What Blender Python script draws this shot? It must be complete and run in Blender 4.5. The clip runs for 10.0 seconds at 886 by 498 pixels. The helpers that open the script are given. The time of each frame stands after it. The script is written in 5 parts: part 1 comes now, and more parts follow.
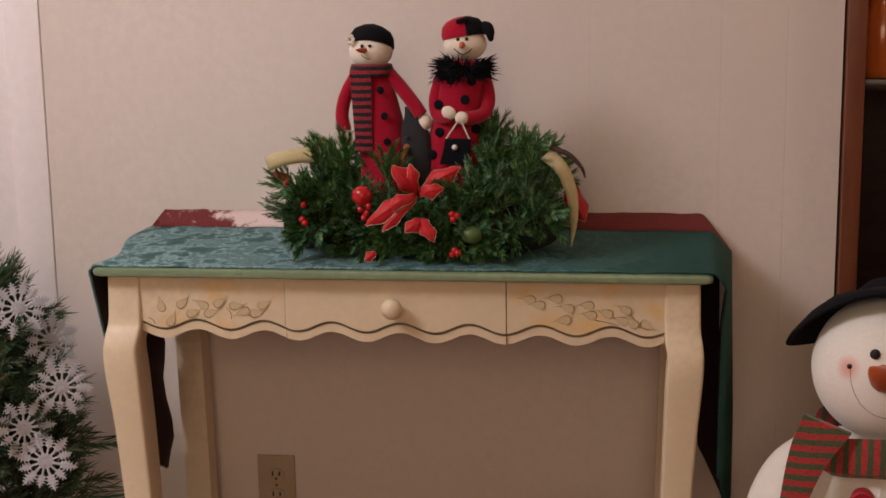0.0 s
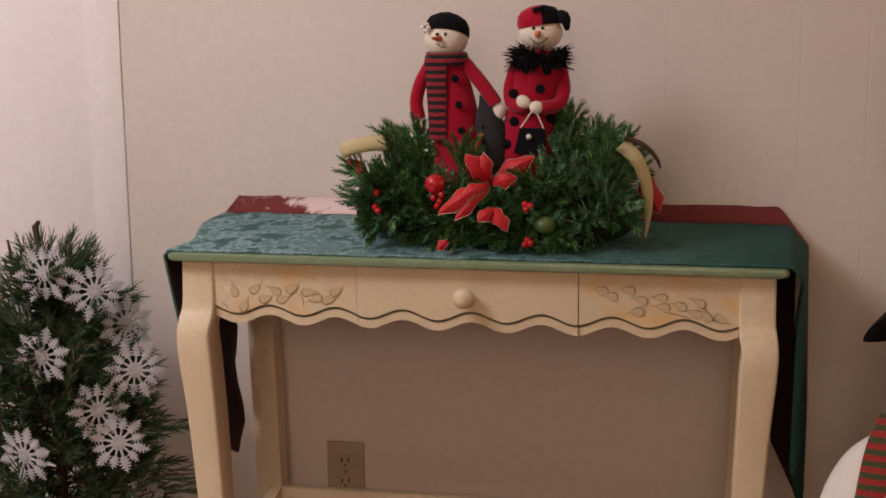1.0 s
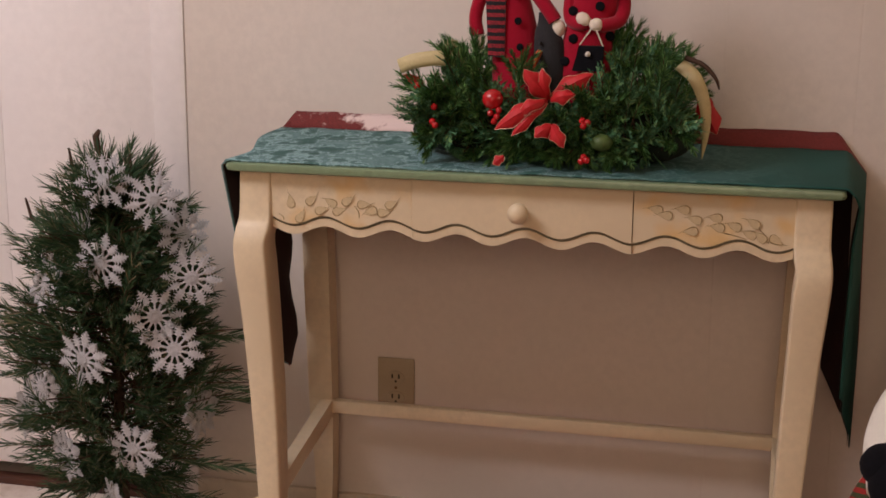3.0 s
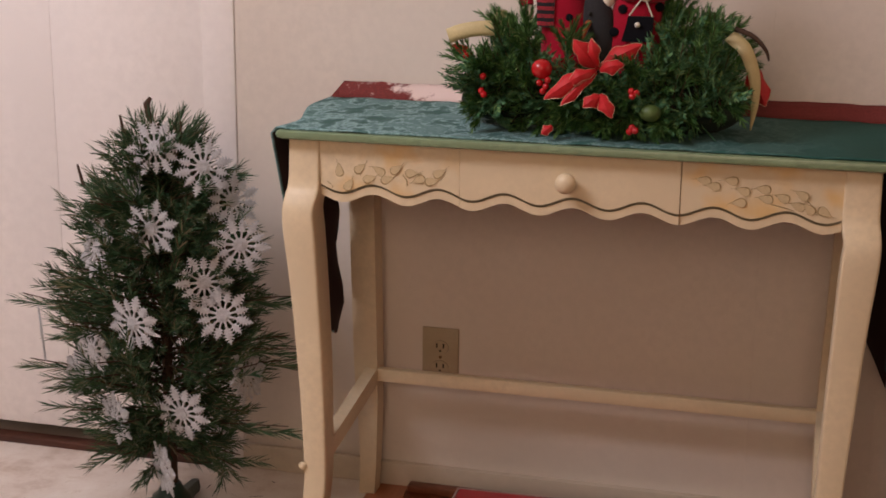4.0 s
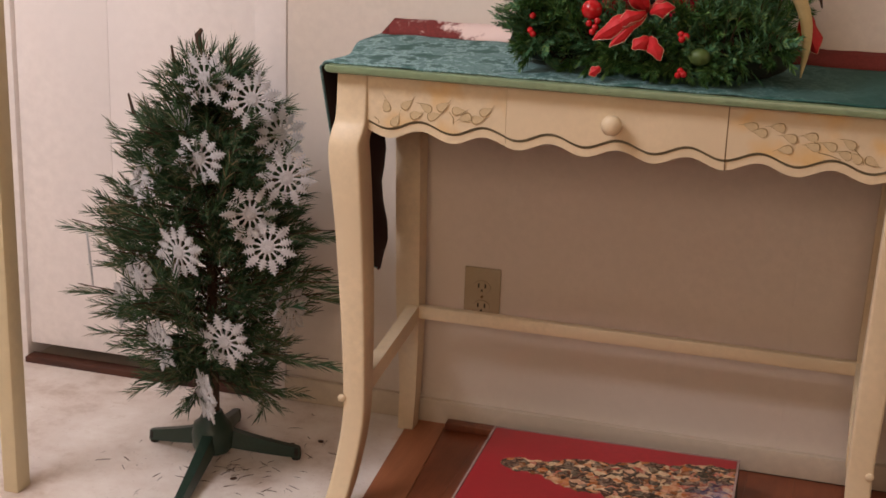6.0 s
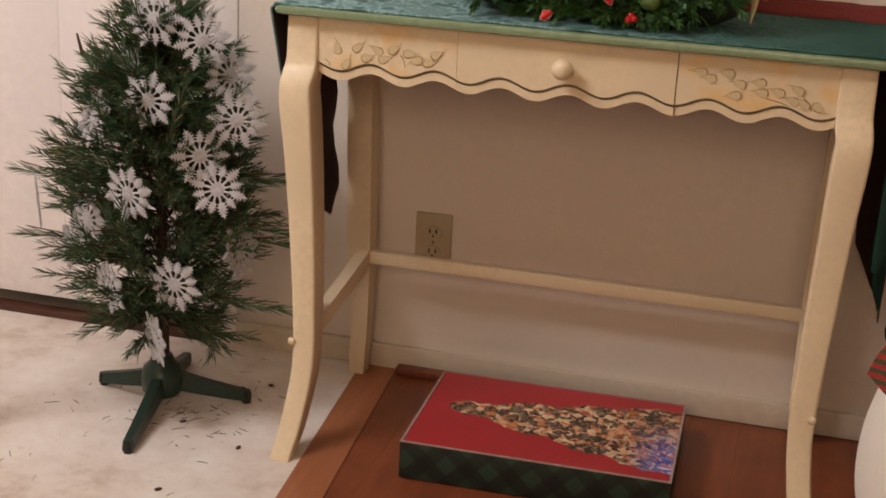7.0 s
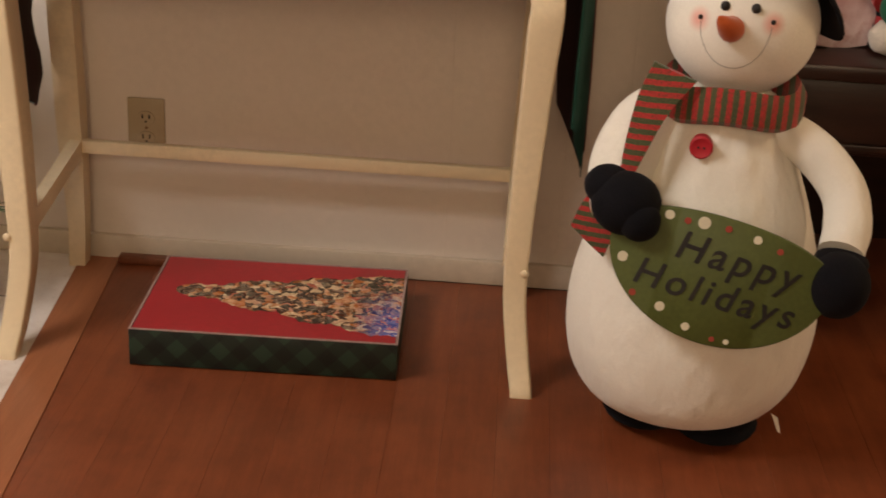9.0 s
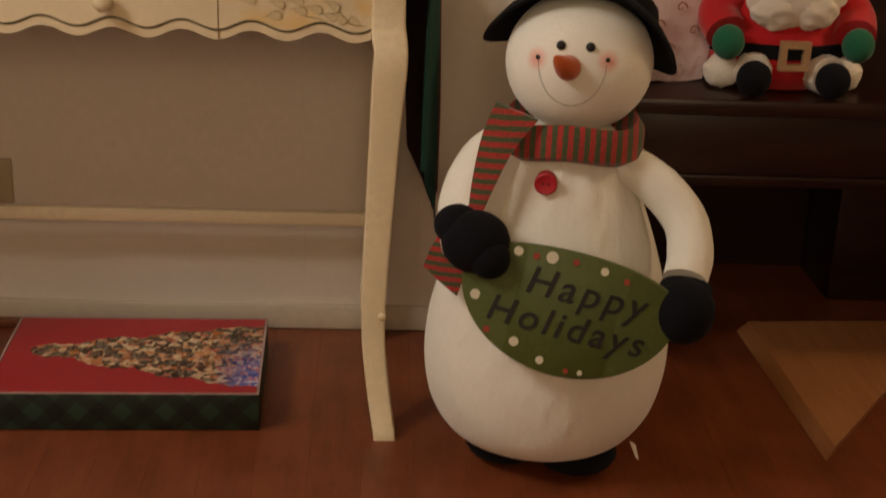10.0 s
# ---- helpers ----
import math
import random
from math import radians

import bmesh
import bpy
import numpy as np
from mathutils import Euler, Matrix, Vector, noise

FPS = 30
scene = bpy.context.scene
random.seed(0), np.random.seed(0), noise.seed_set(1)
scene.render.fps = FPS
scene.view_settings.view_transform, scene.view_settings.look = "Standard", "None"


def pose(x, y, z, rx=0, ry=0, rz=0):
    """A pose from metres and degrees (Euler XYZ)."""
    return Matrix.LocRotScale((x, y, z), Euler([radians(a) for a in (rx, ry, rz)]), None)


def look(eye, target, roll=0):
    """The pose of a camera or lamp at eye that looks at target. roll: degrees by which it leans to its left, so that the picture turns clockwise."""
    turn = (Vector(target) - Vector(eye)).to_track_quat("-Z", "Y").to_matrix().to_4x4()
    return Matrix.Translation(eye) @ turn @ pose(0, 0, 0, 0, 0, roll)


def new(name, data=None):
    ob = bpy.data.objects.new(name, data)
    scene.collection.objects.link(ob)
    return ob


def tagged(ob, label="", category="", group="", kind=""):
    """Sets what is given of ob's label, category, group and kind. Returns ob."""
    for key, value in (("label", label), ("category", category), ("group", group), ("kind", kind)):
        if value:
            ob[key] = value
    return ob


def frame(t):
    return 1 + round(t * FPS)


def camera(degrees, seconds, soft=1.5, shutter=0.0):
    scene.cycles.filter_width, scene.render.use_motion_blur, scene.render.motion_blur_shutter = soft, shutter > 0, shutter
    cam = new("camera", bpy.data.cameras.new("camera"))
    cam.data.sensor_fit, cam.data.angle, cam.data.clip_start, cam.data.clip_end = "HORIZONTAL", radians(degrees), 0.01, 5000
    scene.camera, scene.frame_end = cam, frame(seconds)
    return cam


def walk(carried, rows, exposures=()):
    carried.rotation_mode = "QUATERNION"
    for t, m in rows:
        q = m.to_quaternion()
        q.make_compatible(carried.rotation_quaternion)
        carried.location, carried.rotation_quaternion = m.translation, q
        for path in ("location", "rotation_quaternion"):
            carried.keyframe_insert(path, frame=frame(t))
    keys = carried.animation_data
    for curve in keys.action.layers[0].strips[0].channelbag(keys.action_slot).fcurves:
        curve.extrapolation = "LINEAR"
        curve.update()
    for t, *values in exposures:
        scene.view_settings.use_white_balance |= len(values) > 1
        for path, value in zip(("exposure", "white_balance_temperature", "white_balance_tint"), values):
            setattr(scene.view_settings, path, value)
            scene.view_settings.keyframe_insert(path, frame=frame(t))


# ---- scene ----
cam = camera(35.2, 10.0, 1.6, 0.3)
PATH = [
    (0, (0.342, -2.361, 1.162), (0.0800, -0.4130, 0.7920), -0.8),
    (0.2, (0.342, -2.359, 1.162), (0.0670, -0.4136, 0.7889), -0.71),
    (0.5, (0.341, -2.357, 1.162), (0.0320, -0.4170, 0.7840), -0.6),
    (1, (0.338, -2.356, 1.160), (-0.0230, -0.4270, 0.7770), -0.5),
    (1.3, (0.337, -2.360, 1.152), (-0.0444, -0.4346, 0.7684), -0.27),
    (1.5, (0.335, -2.365, 1.147), (-0.0530, -0.4420, 0.7570), -0.1),
    (1.8, (0.328, -2.372, 1.144), (-0.0679, -0.4542, 0.7373), 0.09),
    (2, (0.325, -2.374, 1.142), (-0.0720, -0.4590, 0.7240), 0.2),
    (2.2, (0.329, -2.373, 1.139), (-0.0750, -0.4597, 0.7179), 0.3),
    (2.5, (0.337, -2.370, 1.133), (-0.0790, -0.4630, 0.6950), 0.4),
    (4, (0.323, -2.394, 1.112), (-0.1540, -0.5160, 0.6160), 0.7),
    (4.2, (0.326, -2.394, 1.112), (-0.1819, -0.5251, 0.6108), 0.64),
    (4.5, (0.330, -2.393, 1.112), (-0.2200, -0.5380, 0.6040), 0.6),
    (4.8, (0.328, -2.398, 1.106), (-0.2269, -0.5476, 0.5883), 0.94),
    (5, (0.327, -2.402, 1.101), (-0.2250, -0.5530, 0.5730), 1.1),
    (6.5, (0.344, -2.408, 1.094), (-0.1750, -0.5700, 0.5000), 2.6),
    (6.8, (0.348, -2.410, 1.088), (-0.1467, -0.5725, 0.4733), 2.9),
    (7, (0.350, -2.412, 1.083), (-0.1210, -0.5720, 0.4560), 3),
    (7.2, (0.351, -2.414, 1.078), (-0.0998, -0.5755, 0.4320), 3.09),
    (7.5, (0.352, -2.416, 1.075), (-0.0730, -0.5830, 0.3950), 3.2),
    (8, (0.353, -2.422, 1.081), (0.0390, -0.5850, 0.3550), 3.3),
    (8.2, (0.354, -2.426, 1.083), (0.0806, -0.5897, 0.3400), 3.31),
    (8.5, (0.357, -2.433, 1.086), (0.1810, -0.5910, 0.3260), 3.3),
    (8.8, (0.364, -2.439, 1.088), (0.2579, -0.5968, 0.3180), 3.26),
    (9, (0.370, -2.447, 1.090), (0.2990, -0.6020, 0.3210), 3.2),
    (9.2, (0.378, -2.459, 1.091), (0.3582, -0.6124, 0.3225), 3.1),
    (9.5, (0.389, -2.470, 1.093), (0.4380, -0.6240, 0.3240), 2.9),
    (9.7, (0.394, -2.468, 1.095), (0.4745, -0.6216, 0.3317), 2.72),
    (9.9, (0.397, -2.465, 1.097), (0.4995, -0.6055, 0.3679), 2.51),
    (10, (0.398, -2.463, 1.098), (0.5060, -0.5940, 0.3950), 2.4),
]
EXPOSURES = [(0, -0.08, 5800, 18), (2.5, -0.06, 5800, 18), (5.0, 0.10, 5780, 17), (6.5, 0.22, 5900, 14), (7.5, 0.40, 6050, 10), (8.5, 0.80, 6050, 5), (9.2, 0.04, 6400, 10), (9.5, -0.20, 6550, 11), (10, -0.13, 6550, 6)]
walk(cam, [(t, look(eye, target, roll)) for t, eye, target, roll in PATH], EXPOSURES)

# ---------------------------------------------------------------- light
world = bpy.data.worlds.new("world")
scene.world = world
world.use_nodes = True
world.node_tree.nodes["Background"].inputs["Color"].default_value = (0.9, 0.75, 0.6, 1)
world.node_tree.nodes["Background"].inputs["Strength"].default_value = 0.03


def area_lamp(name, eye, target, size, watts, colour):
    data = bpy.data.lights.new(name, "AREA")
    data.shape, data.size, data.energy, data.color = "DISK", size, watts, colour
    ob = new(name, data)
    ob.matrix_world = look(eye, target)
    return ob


# unseen room lamp at left, an added frontal warm fill, unseen lamp at right
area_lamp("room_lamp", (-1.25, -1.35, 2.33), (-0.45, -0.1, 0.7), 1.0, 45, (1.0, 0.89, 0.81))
area_lamp("back_fill", (0.1, -4.3, 2.0), (0.1, 0.0, 0.4), 1.5, 30, (1.0, 0.71, 0.43))
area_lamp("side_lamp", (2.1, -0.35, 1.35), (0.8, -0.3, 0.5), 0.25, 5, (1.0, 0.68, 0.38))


# ---------------------------------------------------------------- materials
def base(name, rough=0.6, metal=0.0):
    m = bpy.data.materials.new(name)
    m.use_nodes = True
    b = m.node_tree.nodes["Principled BSDF"]
    b.inputs["Roughness"].default_value = rough
    b.inputs["Metallic"].default_value = metal
    return m, m.node_tree.nodes, m.node_tree.links, b


def rgba(c):
    return (c[0], c[1], c[2], 1.0)


def coords(n, l, stretch=(1, 1, 1)):
    tc, mp = n.new("ShaderNodeTexCoord"), n.new("ShaderNodeMapping")
    mp.inputs["Scale"].default_value = stretch
    l.new(tc.outputs["Object"], mp.inputs["Vector"])
    return mp.outputs["Vector"]


def noise_tex(n, l, vec, scale, detail=4.0, rough=0.55):
    t = n.new("ShaderNodeTexNoise")
    t.inputs["Scale"].default_value, t.inputs["Detail"].default_value, t.inputs["Roughness"].default_value = scale, detail, rough
    l.new(vec, t.inputs["Vector"])
    return t.outputs["Fac"]


def ramp(n, l, fac, stops):
    r = n.new("ShaderNodeValToRGB")
    while len(r.color_ramp.elements) < len(stops):
        r.color_ramp.elements.new(0.5)
    for e, (p, c) in zip(r.color_ramp.elements, stops):
        e.position, e.color = p, rgba(c)
    l.new(fac, r.inputs["Fac"])
    return r.outputs["Color"]


def mixc(n, l, fac, a, b, mode="MIX"):
    m = n.new("ShaderNodeMix")
    m.data_type, m.blend_type = "RGBA", mode
    if isinstance(fac, float):
        m.inputs[0].default_value = fac
    else:
        l.new(fac, m.inputs[0])
    for v, k in ((a, 6), (b, 7)):
        if isinstance(v, tuple):
            m.inputs[k].default_value = rgba(v)
        else:
            l.new(v, m.inputs[k])
    return m.outputs[2]


def bump(n, l, b, height, strength, dist=0.002):
    k = n.new("ShaderNodeBump")
    k.inputs["Strength"].default_value, k.inputs["Distance"].default_value = strength, dist
    l.new(height, k.inputs["Height"])
    l.new(k.outputs["Normal"], b.inputs["Normal"])


def plain(name, colour, rough=0.6, vary=0.15, big=3.0, fine=120.0, relief=0.15, metal=0.0, stretch=(1, 1, 1)):
    """A surface of one colour with stains at a large scale and grain at a fine one."""
    m, n, l, b = base(name, rough, metal)
    v = coords(n, l, stretch)
    a, f = noise_tex(n, l, v, big, 5), noise_tex(n, l, v, fine, 3)
    lo, hi = tuple(c * (1 - vary) for c in colour), tuple(min(1, c * (1 + vary)) for c in colour)
    c1 = ramp(n, l, a, [(0.3, lo), (0.7, hi)])
    c2 = mixc(n, l, ramp(n, l, f, [(0.35, (0, 0, 0)), (0.65, (1, 1, 1))]), c1, tuple(c * (1 - vary * 0.8) for c in colour))
    l.new(c2, b.inputs["Base Color"])
    bump(n, l, b, f, relief)
    return m


def fuzzy(name, colour, vary=0.12, sheen=0.3, scale=260.0):
    m = plain(name, colour, 0.95, vary, 9.0, scale, 0.22)
    b = m.node_tree.nodes["Principled BSDF"]
    b.inputs["Sheen Weight"].default_value = sheen
    b.inputs["Specular IOR Level"].default_value = 0.15
    return m


def wood(name, dark, light, stretch=(18, 1.2, 18), rough=0.4, per_piece=0.0):
    m, n, l, b = base(name, rough)
    v = coords(n, l, stretch)
    if per_piece:
        shift = n.new("ShaderNodeVectorMath")
        shift.operation = "MULTIPLY_ADD"
        shift.inputs[1].default_value = (37.0, 53.0, 0.0)
        l.new(n.new("ShaderNodeObjectInfo").outputs["Location"], shift.inputs[0])
        l.new(v, shift.inputs[2])
        v = shift.outputs[0]
    a = noise_tex(n, l, v, 3.0, 6, 0.65)
    f = noise_tex(n, l, v, 22.0, 4, 0.6)
    c = ramp(n, l, a, [(0.3, dark), (0.7, light)])
    c = mixc(n, l, f, c, tuple(x * 0.55 for x in dark))
    c = mixc(n, l, 0.55, ramp(n, l, a, [(0.3, dark), (0.7, light)]), c)
    if per_piece:
        oi = n.new("ShaderNodeObjectInfo")
        c = mixc(n, l, 0.8, c, ramp(n, l, oi.outputs["Random"], [(0.0, (1 - per_piece,) * 3), (1.0, (1.0, 1.0, 1.0))]), "MULTIPLY")
    if per_piece:
        place = n.new("ShaderNodeVectorMath")
        place.operation = "ADD"
        l.new(coords(n, l), place.inputs[0])
        l.new(oi.outputs["Location"], place.inputs[1])
        blot = noise_tex(n, l, place.outputs[0], 9.0, 6, 0.65)
        c = mixc(n, l, 1.0, c, ramp(n, l, blot, [(0.34, (0.74, 0.72, 0.72)), (0.62, (1.0, 1.0, 1.0))]), "MULTIPLY")
    l.new(c, b.inputs["Base Color"])
    bump(n, l, b, f, 0.12, 0.001)
    return m


def striped(name, a, c, axis, width, rough=0.95, soft=0.06):
    """Woven stripes of two colours across one axis of the object."""
    m, n, l, b = base(name, rough)
    v = coords(n, l)
    w = n.new("ShaderNodeTexWave")
    w.wave_type, w.bands_direction = "BANDS", axis
    w.inputs["Scale"].default_value = 3.14159 / (10 * width)
    w.inputs["Distortion"].default_value = 0.4
    w.inputs["Detail Scale"].default_value = 4.0
    l.new(v, w.inputs["Vector"])
    f = noise_tex(n, l, v, 320, 2)
    col = ramp(n, l, w.outputs["Fac"], [(0.5 - soft, a), (0.5 + soft, c)])
    col = mixc(n, l, ramp(n, l, f, [(0.4, (0, 0, 0)), (0.7, (0.6, 0.6, 0.6))]), col, tuple(x * 0.45 for x in a))
    l.new(col, b.inputs["Base Color"])
    b.inputs["Sheen Weight"].default_value = 0.2
    bump(n, l, b, f, 0.5, 0.002)
    return m


M_WALL = plain("wall_paint", (0.74, 0.665, 0.585), 0.7, 0.05, 1.6, 70, 0.12)
M_DOOR = plain("door_paint", (0.90, 0.85, 0.82), 0.45, 0.05, 2.0, 50, 0.08)
M_TRIM = plain("trim_paint", (0.62, 0.54, 0.43), 0.5, 0.07, 4.0, 60, 0.1)
M_CREAM = plain("cream_lacquer", (0.75, 0.62, 0.41), 0.42, 0.07, 5.0, 90, 0.06)
M_CREAM_EDGE = plain("cream_edge", (0.70, 0.60, 0.38), 0.5, 0.06, 5.0, 60, 0.06)
M_GROOVE = plain("grey_brown_line", (0.21, 0.19, 0.13), 0.6, 0.2, 30, 200, 0.05)
M_GREEN_EDGE = plain("green_lacquer", (0.22, 0.30, 0.17), 0.32, 0.15, 6, 90, 0.05)
M_SEAM = plain("seam", (0.22, 0.13, 0.06), 0.8, 0.2, 20, 90, 0.05)
M_WHITE_PLASTIC = plain("ivory_plastic", (0.42, 0.34, 0.22), 0.4, 0.05, 20, 200, 0.04)
M_DARK = plain("dark_slot", (0.02, 0.017, 0.014), 0.8, 0.2, 20, 90, 0.05)
M_DARKWOOD = wood("dark_mahogany", (0.012, 0.0045, 0.0035), (0.042, 0.014, 0.008), (2, 14, 14), 0.32)
M_REDWOOD = wood("red_brown_wood", (0.14, 0.04, 0.018), (0.26, 0.085, 0.035), (14, 14, 1.5), 0.4)
M_PLANK = wood("floor_plank", (0.215, 0.054, 0.019), (0.315, 0.088, 0.033), (14, 1.1, 14), 0.36, 0.08)
M_STRIP = wood("threshold_wood", (0.31, 0.105, 0.040), (0.43, 0.160, 0.066), (16, 1.2, 16), 0.42)
M_SILL = wood("sill_wood", (0.035, 0.012, 0.007), (0.12, 0.04, 0.02), (3, 14, 14), 0.5)
M_LIT_WOOD = wood("lit_floor_wood", (0.38, 0.155, 0.055), (0.50, 0.22, 0.085), (14, 1.2, 14), 0.5)
M_FELT = fuzzy("white_fleece", (0.88, 0.85, 0.76), 0.04)
def wrinkle(m, scale, strength, dist, stretch=(1, 1, 1)):
    """Soft creases under the fine nap of a cloth."""
    n, l = m.node_tree.nodes, m.node_tree.links
    nap = n["Principled BSDF"].inputs["Normal"].links[0].from_node
    b2 = n.new("ShaderNodeBump")
    b2.inputs["Strength"].default_value, b2.inputs["Distance"].default_value = strength, dist
    l.new(noise_tex(n, l, coords(n, l, stretch), scale, 3, 0.5), b2.inputs["Height"])
    l.new(b2.outputs["Normal"], nap.inputs["Normal"])


wrinkle(M_FELT, 17.0, 0.55, 0.02, (1, 1, 0.6))
M_BLACK = fuzzy("black_fleece", (0.007, 0.007, 0.010), 0.3, 0.02)
M_RED = plain("red_plastic", (0.50, 0.015, 0.03), 0.55, 0.1, 20, 100, 0.05)
M_ORANGE = fuzzy("orange_felt", (0.52, 0.105, 0.022), 0.15)
M_SIGN = plain("green_board", (0.085, 0.11, 0.022), 0.55, 0.15, 12, 150, 0.15)
M_INK = plain("black_ink", (0.012, 0.011, 0.010), 0.6, 0.2, 20, 90, 0.03)
M_DOT = plain("cream_dot", (0.72, 0.68, 0.52), 0.6, 0.06, 20, 90, 0.03)
M_REDDOT = plain("red_dot", (0.36, 0.05, 0.03), 0.6, 0.1, 20, 90, 0.03)
M_SCARF = striped("striped_scarf", (0.075, 0.090, 0.036), (0.46, 0.030, 0.028), "Z", 0.0145)
M_SCARF_X = striped("striped_collar", (0.075, 0.090, 0.036), (0.46, 0.030, 0.028), "X", 0.0155)


def vinyl():
    m, n, l, b = base("white_vinyl", 0.5)
    v = coords(n, l)
    a, c, f = noise_tex(n, l, v, 5.0, 8, 0.7), noise_tex(n, l, v, 28.0, 6, 0.7), noise_tex(n, l, v, 160, 3)
    col = ramp(n, l, a, [(0.30, (0.47, 0.36, 0.28)), (0.47, (0.71, 0.63, 0.56)), (0.66, (0.83, 0.78, 0.72))])
    col = mixc(n, l, ramp(n, l, c, [(0.58, (0, 0, 0)), (0.75, (0.55, 0.55, 0.55))]), col, (0.48, 0.36, 0.25))
    col = mixc(n, l, ramp(n, l, f, [(0.62, (0, 0, 0)), (0.78, (0.5, 0.5, 0.5))]), col, (0.30, 0.24, 0.17))
    l.new(col, b.inputs["Base Color"])
    bump(n, l, b, c, 0.15)
    return m


M_VINYL = vinyl()


def runner_green():
    m, n, l, b = base("green_runner", 0.85)
    v = coords(n, l, (1, 0.75, 1))
    a, c, f = noise_tex(n, l, v, 22, 7, 0.68), noise_tex(n, l, v, 3.0, 3), noise_tex(n, l, v, 420, 2)
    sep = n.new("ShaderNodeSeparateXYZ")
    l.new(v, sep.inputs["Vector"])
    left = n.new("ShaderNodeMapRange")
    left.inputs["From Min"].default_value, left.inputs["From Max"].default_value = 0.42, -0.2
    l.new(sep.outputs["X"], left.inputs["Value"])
    # Pale blue-green veins, strongest at the left and fading out to the right.
    pale_veins = ramp(n, l, a, [(0.38, (0.10, 0.10, 0.10)), (0.460, (0.26, 0.26, 0.26)), (0.500, (1, 1, 1)), (0.535, (0.32, 0.32, 0.32)), (0.68, (0.62, 0.62, 0.62))])
    pale_veins = mixc(n, l, 1.0, pale_veins, left.outputs["Result"], "MULTIPLY")
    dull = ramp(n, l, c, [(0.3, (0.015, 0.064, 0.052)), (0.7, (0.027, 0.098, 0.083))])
    col = mixc(n, l, pale_veins, dull, (0.29, 0.45, 0.46))
    l.new(col, b.inputs["Base Color"])
    b.inputs["Specular IOR Level"].default_value = 0.2
    bump(n, l, b, a, 0.5, 0.004)
    return m


def runner_red():
    m, n, l, b = base("red_runner_border", 0.85)
    v = coords(n, l)
    a, f = noise_tex(n, l, v, 34, 8, 0.68), noise_tex(n, l, v, 420, 2)
    sep = n.new("ShaderNodeSeparateXYZ")
    l.new(v, sep.inputs["Vector"])
    band = n.new("ShaderNodeMapRange")
    band.inputs["From Min"].default_value, band.inputs["From Max"].default_value = -0.27, -0.43
    band.inputs["To Min"].default_value, band.inputs["To Max"].default_value = 0.34, 0.0
    l.new(sep.outputs["X"], band.inputs["Value"])
    near = n.new("ShaderNodeMapRange")
    near.inputs["From Min"].default_value, near.inputs["From Max"].default_value = 0.1, -0.1
    l.new(sep.outputs["X"], near.inputs["Value"])
    add = n.new("ShaderNodeMath")
    add.operation = "ADD"
    l.new(a, add.inputs[0])
    l.new(band.outputs["Result"], add.inputs[1])
    spots = ramp(n, l, add.outputs[0], [(0.57, (0, 0, 0)), (0.69, (1, 1, 1))])
    spots = mixc(n, l, 1.0, spots, near.outputs["Result"], "MULTIPLY")
    col = mixc(n, l, spots, ramp(n, l, f, [(0.3, (0.12, 0.018, 0.015)), (0.7, (0.20, 0.03, 0.026))]), (0.72, 0.58, 0.54))
    l.new(col, b.inputs["Base Color"])
    bump(n, l, b, f, 0.4, 0.001)
    return m


M_RUNNER, M_RUNNER_RED = runner_green(), runner_red()
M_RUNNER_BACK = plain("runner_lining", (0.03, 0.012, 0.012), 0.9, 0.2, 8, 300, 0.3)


# ---------------------------------------------------------------- mesh helpers
def smooth(me, angle=40):
    for p in me.polygons:
        p.use_smooth = True
    me.set_sharp_from_angle(angle=radians(angle))


def part(name, bm, material, parent=None, label="", soft=True):
    """Link a bmesh as one mesh object, under a thing where one is given."""
    me = bpy.data.meshes.new(name)
    bmesh.ops.recalc_face_normals(bm, faces=bm.faces)
    bm.to_mesh(me)
    bm.free()
    for m in (material if isinstance(material, (list, tuple)) else [material]):
        me.materials.append(m)
    if soft:
        smooth(me)
    ob = new(name, me)
    if parent is not None:
        ob.parent = parent
    if label:
        tagged(ob, label)
    return ob


def thing(name, label, category, group="", at=(0, 0, 0)):
    ob = new(name)
    ob.location = at
    ob.empty_display_size = 0.05
    return tagged(ob, label, category, group)


def box(x0, x1, y0, y1, z0, z1, bevel=0.0, bm=None, mat=0, seg=2):
    bm = bm or bmesh.new()
    r = bmesh.ops.create_cube(bm, size=1.0, matrix=Matrix.LocRotScale(((x0 + x1) / 2, (y0 + y1) / 2, (z0 + z1) / 2), None, (x1 - x0, y1 - y0, z1 - z0)))
    faces = list({f for v in r["verts"] for f in v.link_faces})
    for f in faces:
        f.material_index = mat
    if bevel:
        edges = list({e for v in r["verts"] for e in v.link_edges})
        bmesh.ops.bevel(bm, geom=edges, offset=bevel, segments=seg, profile=0.5, affect="EDGES", material=mat)
    return bm


def loft(rings, bm=None, mat=0, closed=True, caps=True):
    """Skin a list of rings of equal length."""
    bm = bm or bmesh.new()
    rows = [[bm.verts.new(p) for p in r] for r in rings]
    k = len(rows[0])
    for a, b in zip(rows, rows[1:]):
        for i in range(k if closed else k - 1):
            j = (i + 1) % k
            bm.faces.new((a[i], a[j], b[j], b[i])).material_index = mat
    if caps and closed:
        bm.faces.new(rows[0][::-1]).material_index = mat
        bm.faces.new(rows[-1]).material_index = mat
    return bm


def ellipse(c, rx, ry, k=24, axis="Z", squash=1.0):
    out = []
    for i in range(k):
        a = 2 * math.pi * i / k
        u, w = math.cos(a) * rx, math.sin(a) * ry
        out.append({"Z": (c[0] + u, c[1] + w, c[2]), "Y": (c[0] + u, c[1], c[2] + w), "X": (c[0], c[1] + u, c[2] + w)}[axis])
    return out


